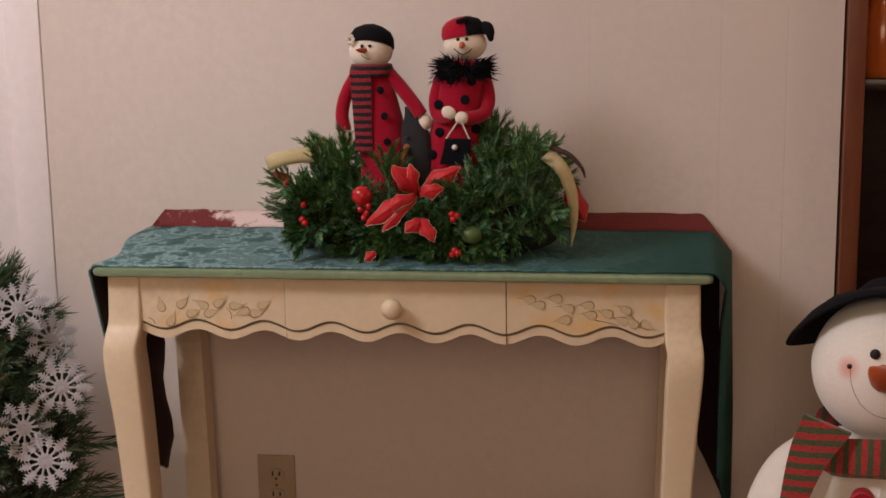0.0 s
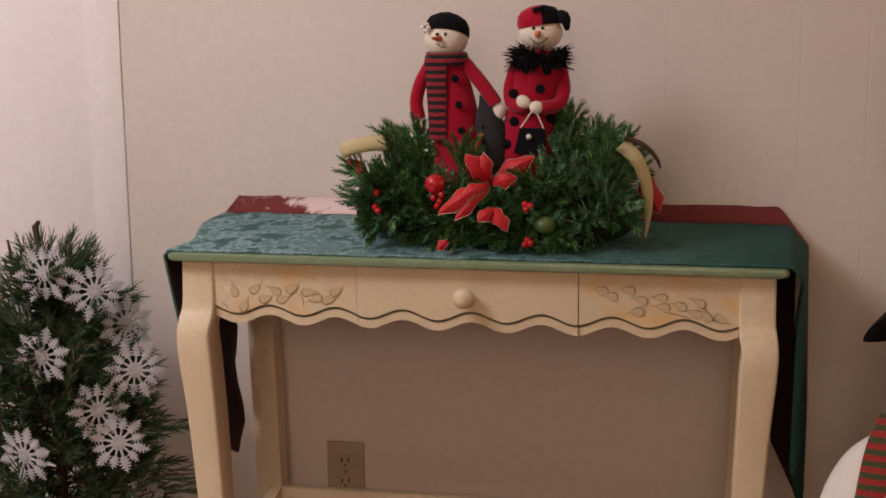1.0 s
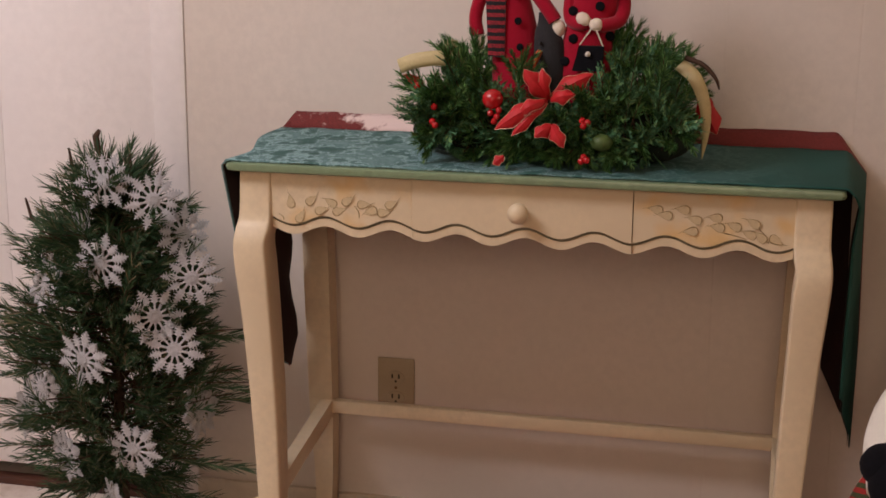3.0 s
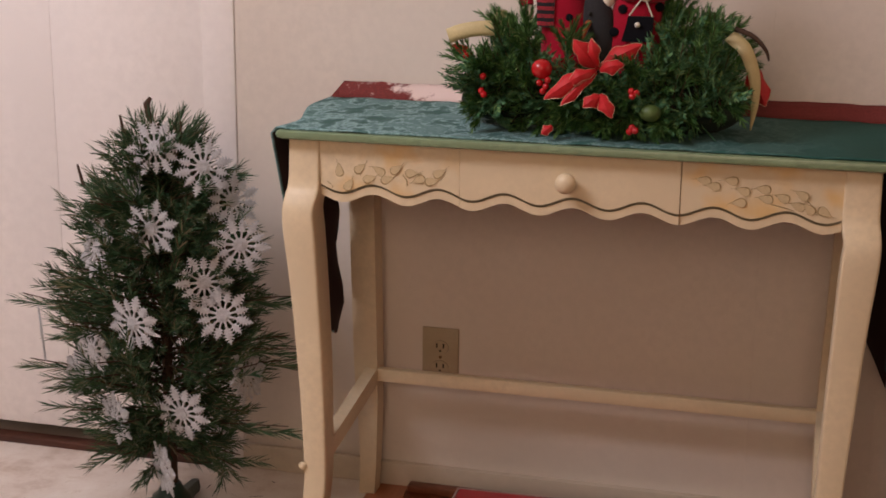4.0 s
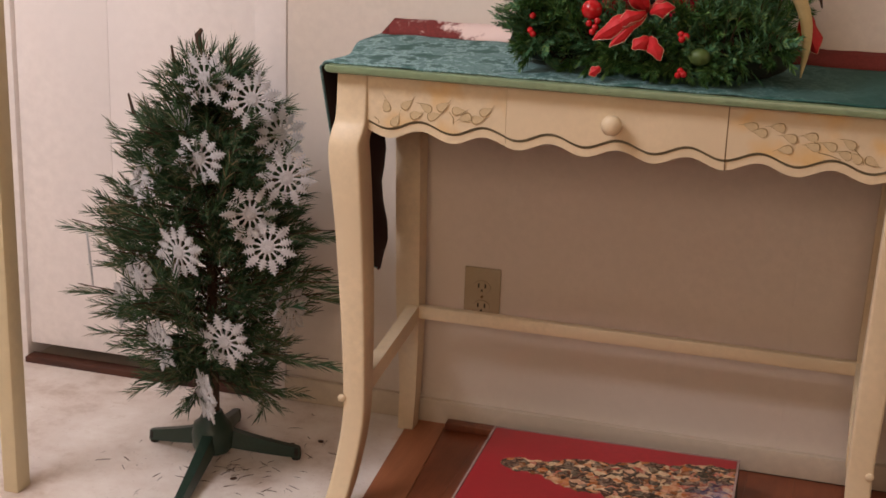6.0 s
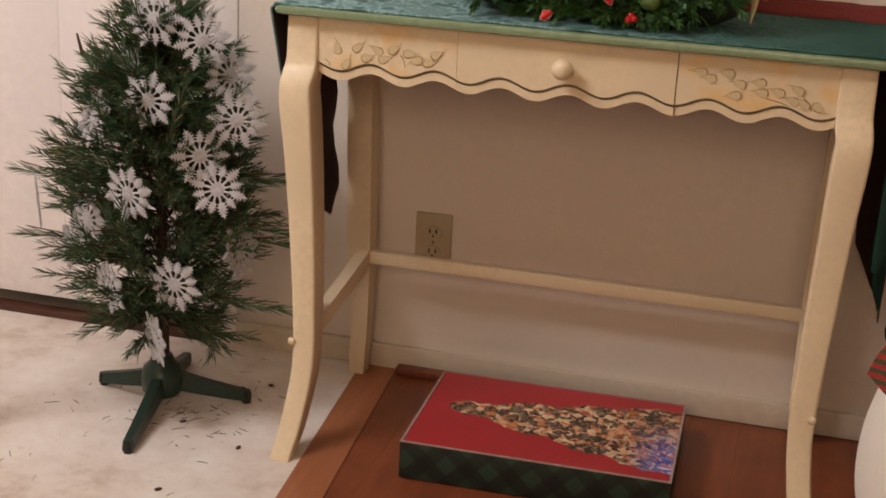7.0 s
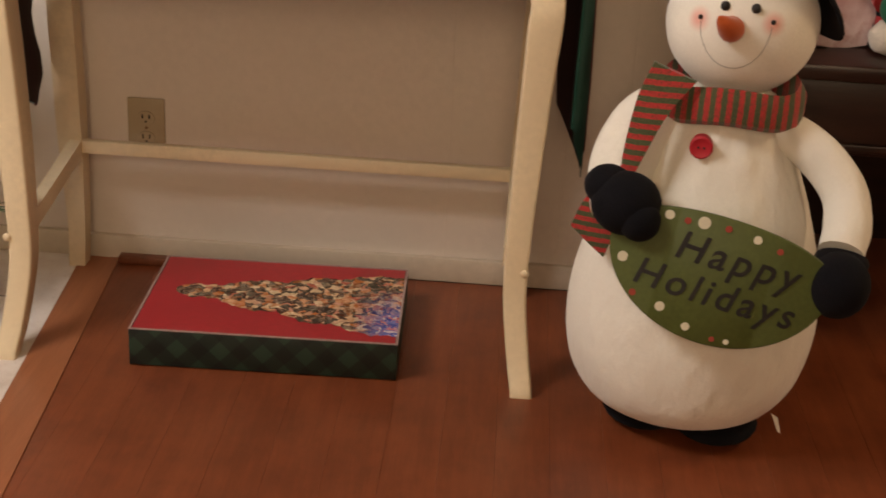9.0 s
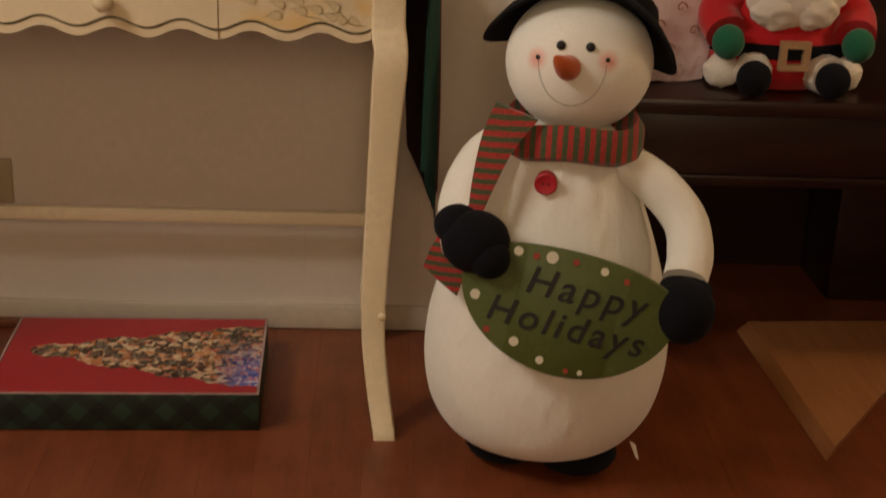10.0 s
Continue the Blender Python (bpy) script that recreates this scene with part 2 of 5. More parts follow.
def tube(points, radii, k=12, bm=None, mat=0, flat=1.0):
    """A round, tapered tube along points, with rounded ends."""
    pts = [Vector(p) for p in points]
    rings, prev = [], None
    for i, p in enumerate(pts):
        d = (pts[min(i + 1, len(pts) - 1)] - pts[max(i - 1, 0)]).normalized()
        u = (prev - d * prev.dot(d)).normalized() if prev else (d.orthogonal().normalized())
        w = d.cross(u)
        prev = u
        r = radii[i] if isinstance(radii, (list, tuple)) else radii
        rings.append([p + u * math.cos(2 * math.pi * j / k) * r + w * math.sin(2 * math.pi * j / k) * r * flat for j in range(k)])
    return loft(rings, bm, mat)


def ball(c, r, bm=None, mat=0, seg=20, rings=14, turn=None):
    bm = bm or bmesh.new()
    r = r if isinstance(r, (tuple, list)) else (r, r, r)
    m = Matrix.Translation(c) @ (turn or Matrix.Identity(4)) @ Matrix.Diagonal((*r, 1))
    made = bmesh.ops.create_uvsphere(bm, u_segments=seg, v_segments=rings, radius=1.0, matrix=m)
    for f in {f for v in made["verts"] for f in v.link_faces}:
        f.material_index = mat
    return bm


def spline(points, steps=8):
    """Catmull-Rom through points of any size."""
    pts = [Vector(p) for p in points]
    pts = [pts[0] * 2 - pts[1]] + pts + [pts[-1] * 2 - pts[-2]]
    out = []
    for i in range(1, len(pts) - 2):
        a, b, c, d = pts[i - 1:i + 3]
        for k in range(steps):
            t = k / steps
            out.append(0.5 * (2 * b + (c - a) * t + (2 * a - 5 * b + 4 * c - d) * t * t + (3 * b - a - 3 * c + d) * t ** 3))
    return out + [pts[-2]]


def lerp_table(rows, z):
    """Linear interpolation in rows of (z, values...)."""
    for a, b in zip(rows, rows[1:]):
        if a[0] <= z <= b[0]:
            t = (z - a[0]) / (b[0] - a[0])
            return [p + (q - p) * t for p, q in zip(a[1:], b[1:])]
    return list(rows[0][1:] if z < rows[0][0] else rows[-1][1:])


# ---------------------------------------------------------------- the room
WALL_Y = 0.02


def structure(name, bm, material, label, category, soft=False):
    return tagged(part(name, bm, material, soft=soft), label, category, kind="structure")


def build_room():
    # wall behind the table: broad boards with shallow upright seams
    bm = bmesh.new()
    edges = [-0.69, 0.277, 0.494, 0.602, 0.69]
    ring = []
    for a in edges:
        ring += [(a - 0.0030, WALL_Y), (a, WALL_Y + 0.0004), (a + 0.0030, WALL_Y)] if -0.6 < a < 0.68 else [(a, WALL_Y)]
    loft([[(x, y, z) for x, y in ring + [(0.69, WALL_Y + 0.1), (-0.69, WALL_Y + 0.1)]] for z in (0.0, 2.4)], bm)
    structure("wall_north", bm, M_WALL, "off-white painted panelled wall with faint seams", "wall")
    structure("wall_north_left", box(-3.2, -1.33, WALL_Y, WALL_Y + 0.1, 0, 2.4), M_WALL, "off-white painted wall beside the door", "wall")
    structure("wall_over_door", box(-1.33, -0.69, WALL_Y, WALL_Y + 0.1, 2.06, 2.4), M_WALL, "off-white painted wall over the door", "wall")
    structure("wall_north_right", box(0.69, 3.0, 0.42, 0.52, 0, 2.4), M_WALL, "off-white painted wall in the alcove", "wall")
    structure("wall_west", box(-3.3, -3.2, -5.0, 0.12, 0, 2.4), M_WALL, "off-white painted wall", "wall")
    structure("wall_east", box(3.0, 3.1, -5.0, 0.52, 0, 2.4), M_WALL, "off-white painted wall", "wall")
    structure("wall_south", box(-3.3, 3.1, -5.1, -5.0, 0, 2.4), M_WALL, "off-white painted wall", "wall")
    structure("ceiling", box(-3.3, 3.1, -5.1, 0.52, 2.4, 2.5), M_WALL, "off-white painted ceiling", "ceiling")
    # floors: pale vinyl by the door, wood elsewhere, with a slanting threshold strip between
    bm = bmesh.new()
    v = [bm.verts.new(p) for p in ((-3.3, -5.1, 0.001), (-0.02, -5.1, 0.001), (-0.425, 0.12, 0.001), (-3.3, 0.12, 0.001))]
    bm.faces.new(v)
    structure("floor_vinyl", bm, M_VINYL, "worn off-white vinyl floor with brown stains and dry needles", "floor")
    bm = box(-3.3, 3.1, -5.1, 0.52, -0.12, -0.006)
    structure("subfloor", bm, M_DARKWOOD, "dark base under the floor boards", "floor")
    bm = bmesh.new()
    lo = [(-0.425, 0.018, -0.005), (-0.020, -5.0, -0.005), (0.056, -5.0, -0.005), (-0.350, 0.018, -0.005)]
    hi = [(-0.423, 0.018, 0.0025), (-0.018, -5.0, 0.0025), (0.055, -5.0, 0.0025), (-0.351, 0.018, 0.0025)]
    loft([lo, hi], bm)
    structure("threshold", bm, M_STRIP, "worn orange-brown wooden strip between the two floors", "threshold")
    # baseboard, quarter round and shoe board
    bm = box(-0.42, 0.69, 0.004, WALL_Y, 0.0, 0.048, 0.003)
    structure("baseboard", bm, M_TRIM, "low cream painted baseboard with chipped top edge", "baseboard", True)
    structure("baseboard_left", box(-0.69, -0.424, 0.006, WALL_Y, 0.001, 0.05, 0.003), M_TRIM, "low cream painted baseboard", "baseboard", True)
    structure("trim_shoe", box(-0.345, -0.16, -0.022, 0.003, 0.001, 0.016, 0.003), M_REDWOOD, "short red-brown wooden shoe moulding", "trim", True)
    # door with its casing, gap and threshold
    door = thing("door_1", "closed off-white painted flush door with faint upright seams", "door")
    tagged(door, kind="structure")
    for a, b in ((-1.2765, -1.0702), (-1.0698, -0.7575)):
        part("panel", box(a, b, WALL_Y + 0.002, WALL_Y + 0.05, 0.037, 2.04, 0.0008), M_DOOR, door)
    structure("door_casing", box(-0.7570, -0.6911, WALL_Y - 0.003, WALL_Y + 0.09, 0.0, 2.06, 0.004), M_DOOR, "off-white painted door casing", "trim", True)
    structure("door_casing_left", box(-1.33, -1.277, WALL_Y - 0.012, WALL_Y + 0.09, 0.0, 2.06, 0.004), M_DOOR, "off-white painted door casing", "trim", True)
    # Added panel: its near-black colour gives the darkness under the door.
    structure("door_dark_panel", box(-1.33, -0.70, WALL_Y + 0.091, WALL_Y + 0.13, 0.0, 2.4), M_DARK, "near-black panel standing in for the unlit space behind the door", "wall")
    structure("door_sill", box(-1.277, -0.758, -0.006, WALL_Y + 0.010, 0.0, 0.014, 0.003), M_SILL, "dark brown wooden door sill", "threshold", True)
    # cream post at the near end of the passage
    structure("trim_post", box(-0.975, -0.946, -0.54, -0.50, 0.0, 2.4, 0.004), M_CREAM_EDGE, "cream painted edge of an open door frame", "trim", True)


def build_planks():
    xs, k = -0.352, 0
    root = tagged(new("floor_wood"), "red-brown wooden board floor, worn and satin", "floor", kind="structure")
    meshes = {}
    rnd = random.Random(4)
    while xs < 2.95:
        w = 0.083
        cuts = [0.415 if xs > 0.69 else 0.003]
        y = cuts[0] - rnd.uniform(2.1, 2.7)
        while y > -4.9:
            cuts.append(y)
            y -= rnd.choice((1.5, 1.8))
        cuts.append(-5.0)
        for a, b in zip(cuts, cuts[1:]):
            me_key = round(a - b, 3)
            if me_key not in meshes:
                bm = box(0.0001, w - 0.0001, -(a - b) + 0.0001, -0.0001, -0.02, 0.0, 0.0002, seg=1)
                me = bpy.data.meshes.new("plank")
                bm.to_mesh(me)
                bm.free()
                me.materials.append(M_PLANK)
                meshes[me_key] = me
            ob = new("plank", meshes[me_key])
            ob.location = (xs, a, 0.0)
            ob.parent = root
        xs += w


# ---------------------------------------------------------------- console table
def wave(x):
    return 0.643 + 0.0075 * math.cos(2 * math.pi * (x - 0.005) / 0.105)


def strip_under(x0, x1, top, low, y0, y1, step=0.006):
    """A board in the x-z plane between the curves low(x) and top(x), from y0 to y1."""
    k = max(2, int((x1 - x0) / step))
    rings = []
    for i in range(k + 1):
        x = x0 + (x1 - x0) * i / k
        rings.append([(x, y0, low(x)), (x, y1, low(x)), (x, y1, top(x)), (x, y0, top(x))])
    return loft(rings)


def front_leg():
    """Cabriole leg on the left; z, outer x, inner x, front y, depth."""
    rows = [(0.0, -0.437, -0.401, -0.440, 0.036), (0.012, -0.436, -0.400, -0.436, 0.038), (0.06, -0.429, -0.392, -0.412, 0.040), (0.155, -0.420, -0.382, -0.386, 0.042), (0.26, -0.424, -0.384, -0.378, 0.048),
            (0.38, -0.433, -0.389, -0.374, 0.054), (0.50, -0.443, -0.395, -0.374, 0.058), (0.585, -0.452, -0.399, -0.377, 0.058), (0.622, -0.454, -0.402, -0.375, 0.056),
            (0.645, -0.452, -0.398, -0.366, 0.050), (0.668, -0.449, -0.397, -0.357, 0.050), (0.736, -0.448, -0.397, -0.353, 0.052)]
    bm = bmesh.new()
    rings = []
    for z, xo, xi, yf, d in smooth_rows(rows, 4):
        c = 0.0045
        yb = yf + d
        ring = []
        for px, py, a0 in ((xo + c, yf + c, 180), (xi - c, yf + c, 270), (xi - c, yb - c, 0), (xo + c, yb - c, 90)):
            ring += [(px + c * math.cos(radians(a0 + k * 30)), py + c * math.sin(radians(a0 + k * 30)), z) for k in range(4)]
        rings.append(ring)
    return loft(rings, bm)


def smooth_rows(rows, steps):
    """Catmull-Rom through rows of plain numbers."""
    arr = np.array(rows, float)
    arr = np.vstack([2 * arr[0] - arr[1], arr, 2 * arr[-1] - arr[-2]])
    out = []
    for i in range(1, len(arr) - 2):
        a, b, c, d = arr[i - 1:i + 3]
        for k in range(steps):
            t = k / steps
            out.append(0.5 * (2 * b + (c - a) * t + (2 * a - 5 * b + 4 * c - d) * t * t + (3 * b - a - 3 * c + d) * t ** 3))
    return out + [arr[-2]]


def mirror(bm):
    bmesh.ops.scale(bm, vec=(-1, 1, 1), verts=bm.verts)
    bmesh.ops.reverse_faces(bm, faces=bm.faces)
    return bm


def leaf_mesh(scale=1.0):
    """A painted leaf: a tear of thin tan paint with a dark stroke along its lower flank and a stem."""
    bm = bmesh.new()
    k = 16

    def rim(a, f):
        x = math.cos(a)
        w = 0.56 * math.sin(a) * (1 - 0.62 * x)
        return Vector((x * 0.0135 * f, 0, w * 0.0135 * f)) * scale
    bm.faces.new([bm.verts.new(rim(2 * math.pi * i / k, 0.97)) for i in range(k)])
    lift = Vector((0, -0.00025, 0))
    for i in range(k):
        a, b = 2 * math.pi * i / k, 2 * math.pi * (i + 1) / k
        def inner(t):
            return 0.955 - 0.19 * max(0, -math.sin(t + 0.5)) ** 1.2
        bm.faces.new([bm.verts.new(p + lift) for p in (rim(a, 1.0), rim(b, 1.0), rim(b, inner(b)), rim(a, inner(a)))]).material_index = 1
    q = [Vector((0.0125, 0, 0.0006)), Vector((0.0125, 0, -0.0006)), Vector((0.024, 0, 0.004))]
    bm.faces.new([bm.verts.new(p * scale + lift) for p in q]).material_index = 1
    return bm


M_LEAF_FILL = plain("leaf_fill", (0.69, 0.55, 0.32), 0.5, 0.2, 90, 200, 0.05)
M_LEAF = plain("leaf_stroke", (0.33, 0.23, 0.10), 0.6, 0.3, 60, 200, 0.05)


def painted_cream():
    """Cream lacquer with soft ochre washes painted on it."""
    m = plain("cream_ochre_wash", (0.75, 0.62, 0.41), 0.42, 0.07, 5.0, 90, 0.06)
    n, l = m.node_tree.nodes, m.node_tree.links
    b = n["Principled BSDF"]
    col = b.inputs["Base Color"].links[0].from_socket
    wash = ramp(n, l, noise_tex(n, l, coords(n, l), 15.0, 2, 0.5), [(0.52, (0, 0, 0)), (0.68, (0.6, 0.6, 0.6))])
    l.new(mixc(n, l, wash, col, (0.76, 0.47, 0.13)), b.inputs["Base Color"])
    return m


M_CREAM_WASH = painted_cream()


def build_table():
    t = thing("console_table", "cream lacquered console table with scalloped apron, drawer and painted leaves", "table")
    # top with green rounded edge
    bm = bmesh.new()
    outline = [(-0.458, -0.372), (0.458, -0.372), (0.464, -0.366), (0.466, -0.30), (0.458, -0.20), (0.470, -0.10), (0.474, -0.005), (-0.474, -0.005), (-0.470, -0.10), (-0.458, -0.20), (-0.466, -0.30), (-0.464, -0.366)]
    rings = []
    for z, off in ((0.735, 0.006), (0.737, 0.001), (0.742, -0.001), (0.747, 0.001), (0.749, 0.006)):
        rings.append([(x * (1 - off / 0.46), y * (1 - off / 0.37) - off * 0.3, z) for x, y in outline])
    part("tabletop", loft(rings, bm), M_GREEN_EDGE, t, "green lacquered top edge")
    part("leg", front_leg(), M_CREAM, t)
    bm = mirror(front_leg())
    for v in bm.verts:
        v.co.x += 0.013 * max(0, 1 - v.co.z / 0.6)
    part("leg", bm, M_CREAM, t)

    def rear_leg():
        rows = [(0.0, -0.432, -0.402, -0.046, 0.034), (0.10, -0.428, -0.395, -0.054, 0.036), (0.25, -0.436, -0.392, -0.060, 0.040), (0.45, -0.442, -0.396, -0.060, 0.044), (0.735, -0.450, -0.402, -0.058, 0.045)]
        return loft([[(a, y, z), (b, y, z), (b, y + d, z), (a, y + d, z)] for z, a, b, y, d in smooth_rows(rows, 3)])
    part("leg", rear_leg(), M_CREAM, t)
    part("leg", mirror(rear_leg()), M_CREAM, t)
    # front apron: two painted ends and a drawer, each a face board over a scalloped lip
    for name, a, b, proud in (("apron", -0.397, -0.1715, 0.0), ("drawer_front", -0.1705, 0.164, -0.0015), ("apron", 0.1655, 0.397, 0.0)):
        p = part(name, strip_under(a, b, lambda x: 0.735, lambda x: wave(x) + 0.0172, -0.350 + proud, -0.330), M_CREAM_WASH if name == "apron" else M_CREAM, t)
        part("scalloped_lip", strip_under(a, b, lambda x: wave(x) + 0.0122, wave, -0.3465 + proud, -0.330), M_CREAM, p)
        # Darker recessed line between the face board and the lip.
        part("groove_line", strip_under(a, b, lambda x: wave(x) + 0.0172, lambda x: wave(x) + 0.0122, -0.344 + proud, -0.331), M_GROOVE, p, "grey-green line in the groove above the scalloped lip")
        if name == "drawer_front":
            bm = bmesh.new()
            prof = [(0.006, -0.351), (0.006, -0.356), (0.012, -0.361), (0.0155, -0.367), (0.0155, -0.373), (0.011, -0.379), (0.004, -0.3815)]
            loft([ellipse((-0.004, y, 0.692), r, r, 22, "Y") for r, y in prof], bm)
            part("knob", bm, M_CREAM, p, "round cream drawer knob")
    part("seam", box(0.1642, 0.1655, -0.3485, -0.335, wave(0.165), 0.735), M_SEAM, t)
    part("apron_backing", box(-0.397, 0.397, -0.330, -0.322, 0.665, 0.735), M_CREAM, t)
    for sx in (-1, 1):
        bm = strip_under(-0.33, -0.06, lambda x: 0.735, lambda x: 0.655 + 0.007 * math.cos(x * 60), 0.425, 0.443)
        bmesh.ops.transform(bm, matrix=Matrix(((0, sx, 0, 0), (1, 0, 0, 0), (0, 0, 1, 0), (0, 0, 0, 1))), verts=bm.verts)
        part("side_apron", bm, M_CREAM, t)
        bm = loft([[(sx * 0.388, -0.345, 0.192), (sx * 0.410, -0.345, 0.192), (sx * 0.410, -0.345, 0.224), (sx * 0.388, -0.345, 0.224)],
                   [(sx * 0.392, -0.055, 0.228), (sx * 0.414, -0.055, 0.228), (sx * 0.414, -0.055, 0.260), (sx * 0.392, -0.055, 0.260)]])
        part("side_stretcher", bm, M_CREAM, t)
        part("peg", ball((-0.421 if sx < 0 else 0.424, -0.3835, 0.196), (0.007, 0.004, 0.007), seg=12, rings=8), M_CREAM, t, "round wooden plug")
    part("rear_apron", box(-0.40, 0.40, -0.030, -0.015, 0.66, 0.735), M_CREAM, t)
    part("rear_stretcher", box(-0.396, 0.396, -0.060, -0.042, 0.234, 0.258, 0.002), M_CREAM, t)
    # painted leaves and gold smudges on the two ends of the apron
    leaves = [(-0.365, 0.688, 100), (-0.331, 0.692, 40), (-0.349, 0.665, 60), (-0.315, 0.677, 20), (-0.272, 0.694, 35), (-0.287, 0.677, 20), (-0.247, 0.689, 5), (-0.215, 0.678, 10), (-0.203, 0.692, 30), (-0.236, 0.680, 200), (-0.300, 0.690, 150),
              (0.198, 0.706, 170), (0.212, 0.698, 175), (0.237, 0.708, 175), (0.255, 0.694, 165), (0.284, 0.698, 175), (0.288, 0.684, 170), (0.312, 0.687, 160), (0.250, 0.676, 185), (0.339, 0.693, 150), (0.334, 0.676, 160), (0.350, 0.673, 140), (0.372, 0.669, 330)]
    for i, (x, z, a) in enumerate(leaves):
        ob = part("painted_leaf", leaf_mesh(0.82), [M_LEAF_FILL, M_LEAF], t, soft=False)
        ob.matrix_basis = Matrix.Translation((x, -0.3504 - 0.00035 * (i % 5), z)) @ Matrix.Rotation(radians(-a), 4, "Y")
    for a, b in (((-0.385, 0.668), (-0.377, 0.658)), ((-0.262, 0.686), (-0.255, 0.668)), ((0.345, 0.686), (0.362, 0.664)), ((0.296, 0.676), (0.33, 0.668))):
        mid = ((a[0] + b[0]) / 2 + 0.003, (a[1] + b[1]) / 2)
        bm = tube(spline([(a[0], -0.3503, a[1]), (mid[0], -0.3503, mid[1]), (b[0], -0.3503, b[1])], 5), 0.0006, 5)
        part("painted_stem", bm, M_LEAF, t, soft=False)


def build_runner():
    """Runner over the top, hanging down at both ends; its red border lies rucked along the wall."""
    r = thing("table_runner", "dark green table runner with red border, hanging over both table ends", "tablecloth")
    ny = 15
    TAIL_R = [(0.0, 0.335), (0.35, 0.39), (0.72, 0.485), (0.84, 0.440), (0.92, 0.420), (1.0, 0.46)]
    TAIL_L = [(0.0, 0.17), (0.3, 0.27), (0.7, 0.40), (1.0, 0.435)]
    RUN_V = [0.0, 0.04, 0.1, 0.18, 0.27, 0.36, 0.45, 0.54, 0.63, 0.72, 0.80, 0.87, 0.925, 0.95, 0.975, 1.0]

    def row(s):
        """A line across the runner at s: -1..1 on the top, beyond it down the sides."""
        out = []
        sg = 1 if s > 0 else -1
        over = max(0.0, abs(s) - 1)
        for j in range(ny + 1):
            v = RUN_V[j]
            y = -0.366 + 0.378 * v
            xe = 0.464 + 0.032 * v - 0.020 * max(0, (v - 0.925) / 0.075)
            xe += 0.014 * (1 - v) if s > 0 else -0.015 * math.sin(2 * math.pi * min(1, v / 0.925)) * (1 if v < 0.46 else 0.55)
            lift = 0.026 * max(0, (v - 0.925) / 0.075) ** 1.1
            wob = 0.0012 * math.sin(s * 23 + v * 9) + 0.001 * math.sin(s * 41 - v * 14)
            if over == 0:
                x, z = sg * xe * abs(s), 0.7512 + lift + wob * 0.6 - (0.012 * (max(0.0, s - 0.965) / 0.035) ** 2)
            else:
                bend = min(1, over / 0.03)
                low = min(1, over / 0.3)
                if sg > 0:
                    goal = 0.486 - 0.006 * low + (0.030 + 0.016 * low) * v ** 0.8
                    long = lerp_table(TAIL_R, v)[0]
                    y += (1 - v) * 0.10 * min(1, over / 0.12) - 0.02 * v * low
                else:
                    goal = 0.474 - 0.004 * low - 0.010 * v * low - 0.012 * v ** 3 * math.sin(over * 38 + 0.5) * low
                    long = lerp_table(TAIL_L, v)[0]
                    y += (1 - v) * 0.07 * min(1, over / 0.44) - 0.095 * v * min(1, over / 0.08) - 0.014 * v ** 3 * math.sin(over * 38 + 0.6) * low
                x = sg * (xe + (goal - xe) * math.sin(bend * 1.57) + 0.004 * math.sin(v * 11 + 1) * low)
                z = 0.7512 + lift * (1 - bend) - long * (over - 0.006 * bend) / 0.44 - (0.012 if s > 0 else 0.0)
            out.append((x, y, z))
        return out

    top = sorted([-1 + 2 * i / 40 for i in range(41)] + [0.965, 0.975, 0.983, 0.992])
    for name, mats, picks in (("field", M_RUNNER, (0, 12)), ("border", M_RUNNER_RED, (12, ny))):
        bm = bmesh.new()
        lines = []
        seq = [-1 - 0.44 * i / 14 for i in range(14, 0, -1)] + top + [1 + 0.44 * i / 14 for i in range(1, 15)]
        for s in seq:
            lines.append(row(s)[picks[0]:picks[1] + 1])
        front = []
        for ln in lines:
            front.append([bm.verts.new(p) for p in ln])
        for a, b in zip(front, front[1:]):
            for i in range(len(a) - 1):
                bm.faces.new((a[i], a[i + 1], b[i + 1], b[i]))
        ob = part(name, bm, mats, r, "green woven field" if name == "field" else "dark red border with pale flecks")
        so = ob.modifiers.new("thickness", "SOLIDIFY")
        so.thickness, so.offset = 0.0022, 0.0
    # Added dark sheet in place of the shaded gap between cloth and table side.
    gap_rows = [[(0.446 + (0.050 - 0.012 * t) * k / 4 + 0.020 * t, -0.004 + 0.004 * math.sin(k * 1.3 + t * 6), 0.733 - (0.36 + 0.02 * k) * t) for k in range(5)] for t in (0, 0.25, 0.5, 0.75, 1)]
    part("gap_shade", loft(gap_rows, closed=False), M_RUNNER_BACK, r, "dark sheet standing in for the shade behind the table end")
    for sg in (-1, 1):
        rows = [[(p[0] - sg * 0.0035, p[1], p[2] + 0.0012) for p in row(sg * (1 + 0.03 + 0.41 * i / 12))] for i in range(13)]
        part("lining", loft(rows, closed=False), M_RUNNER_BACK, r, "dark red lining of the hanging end")


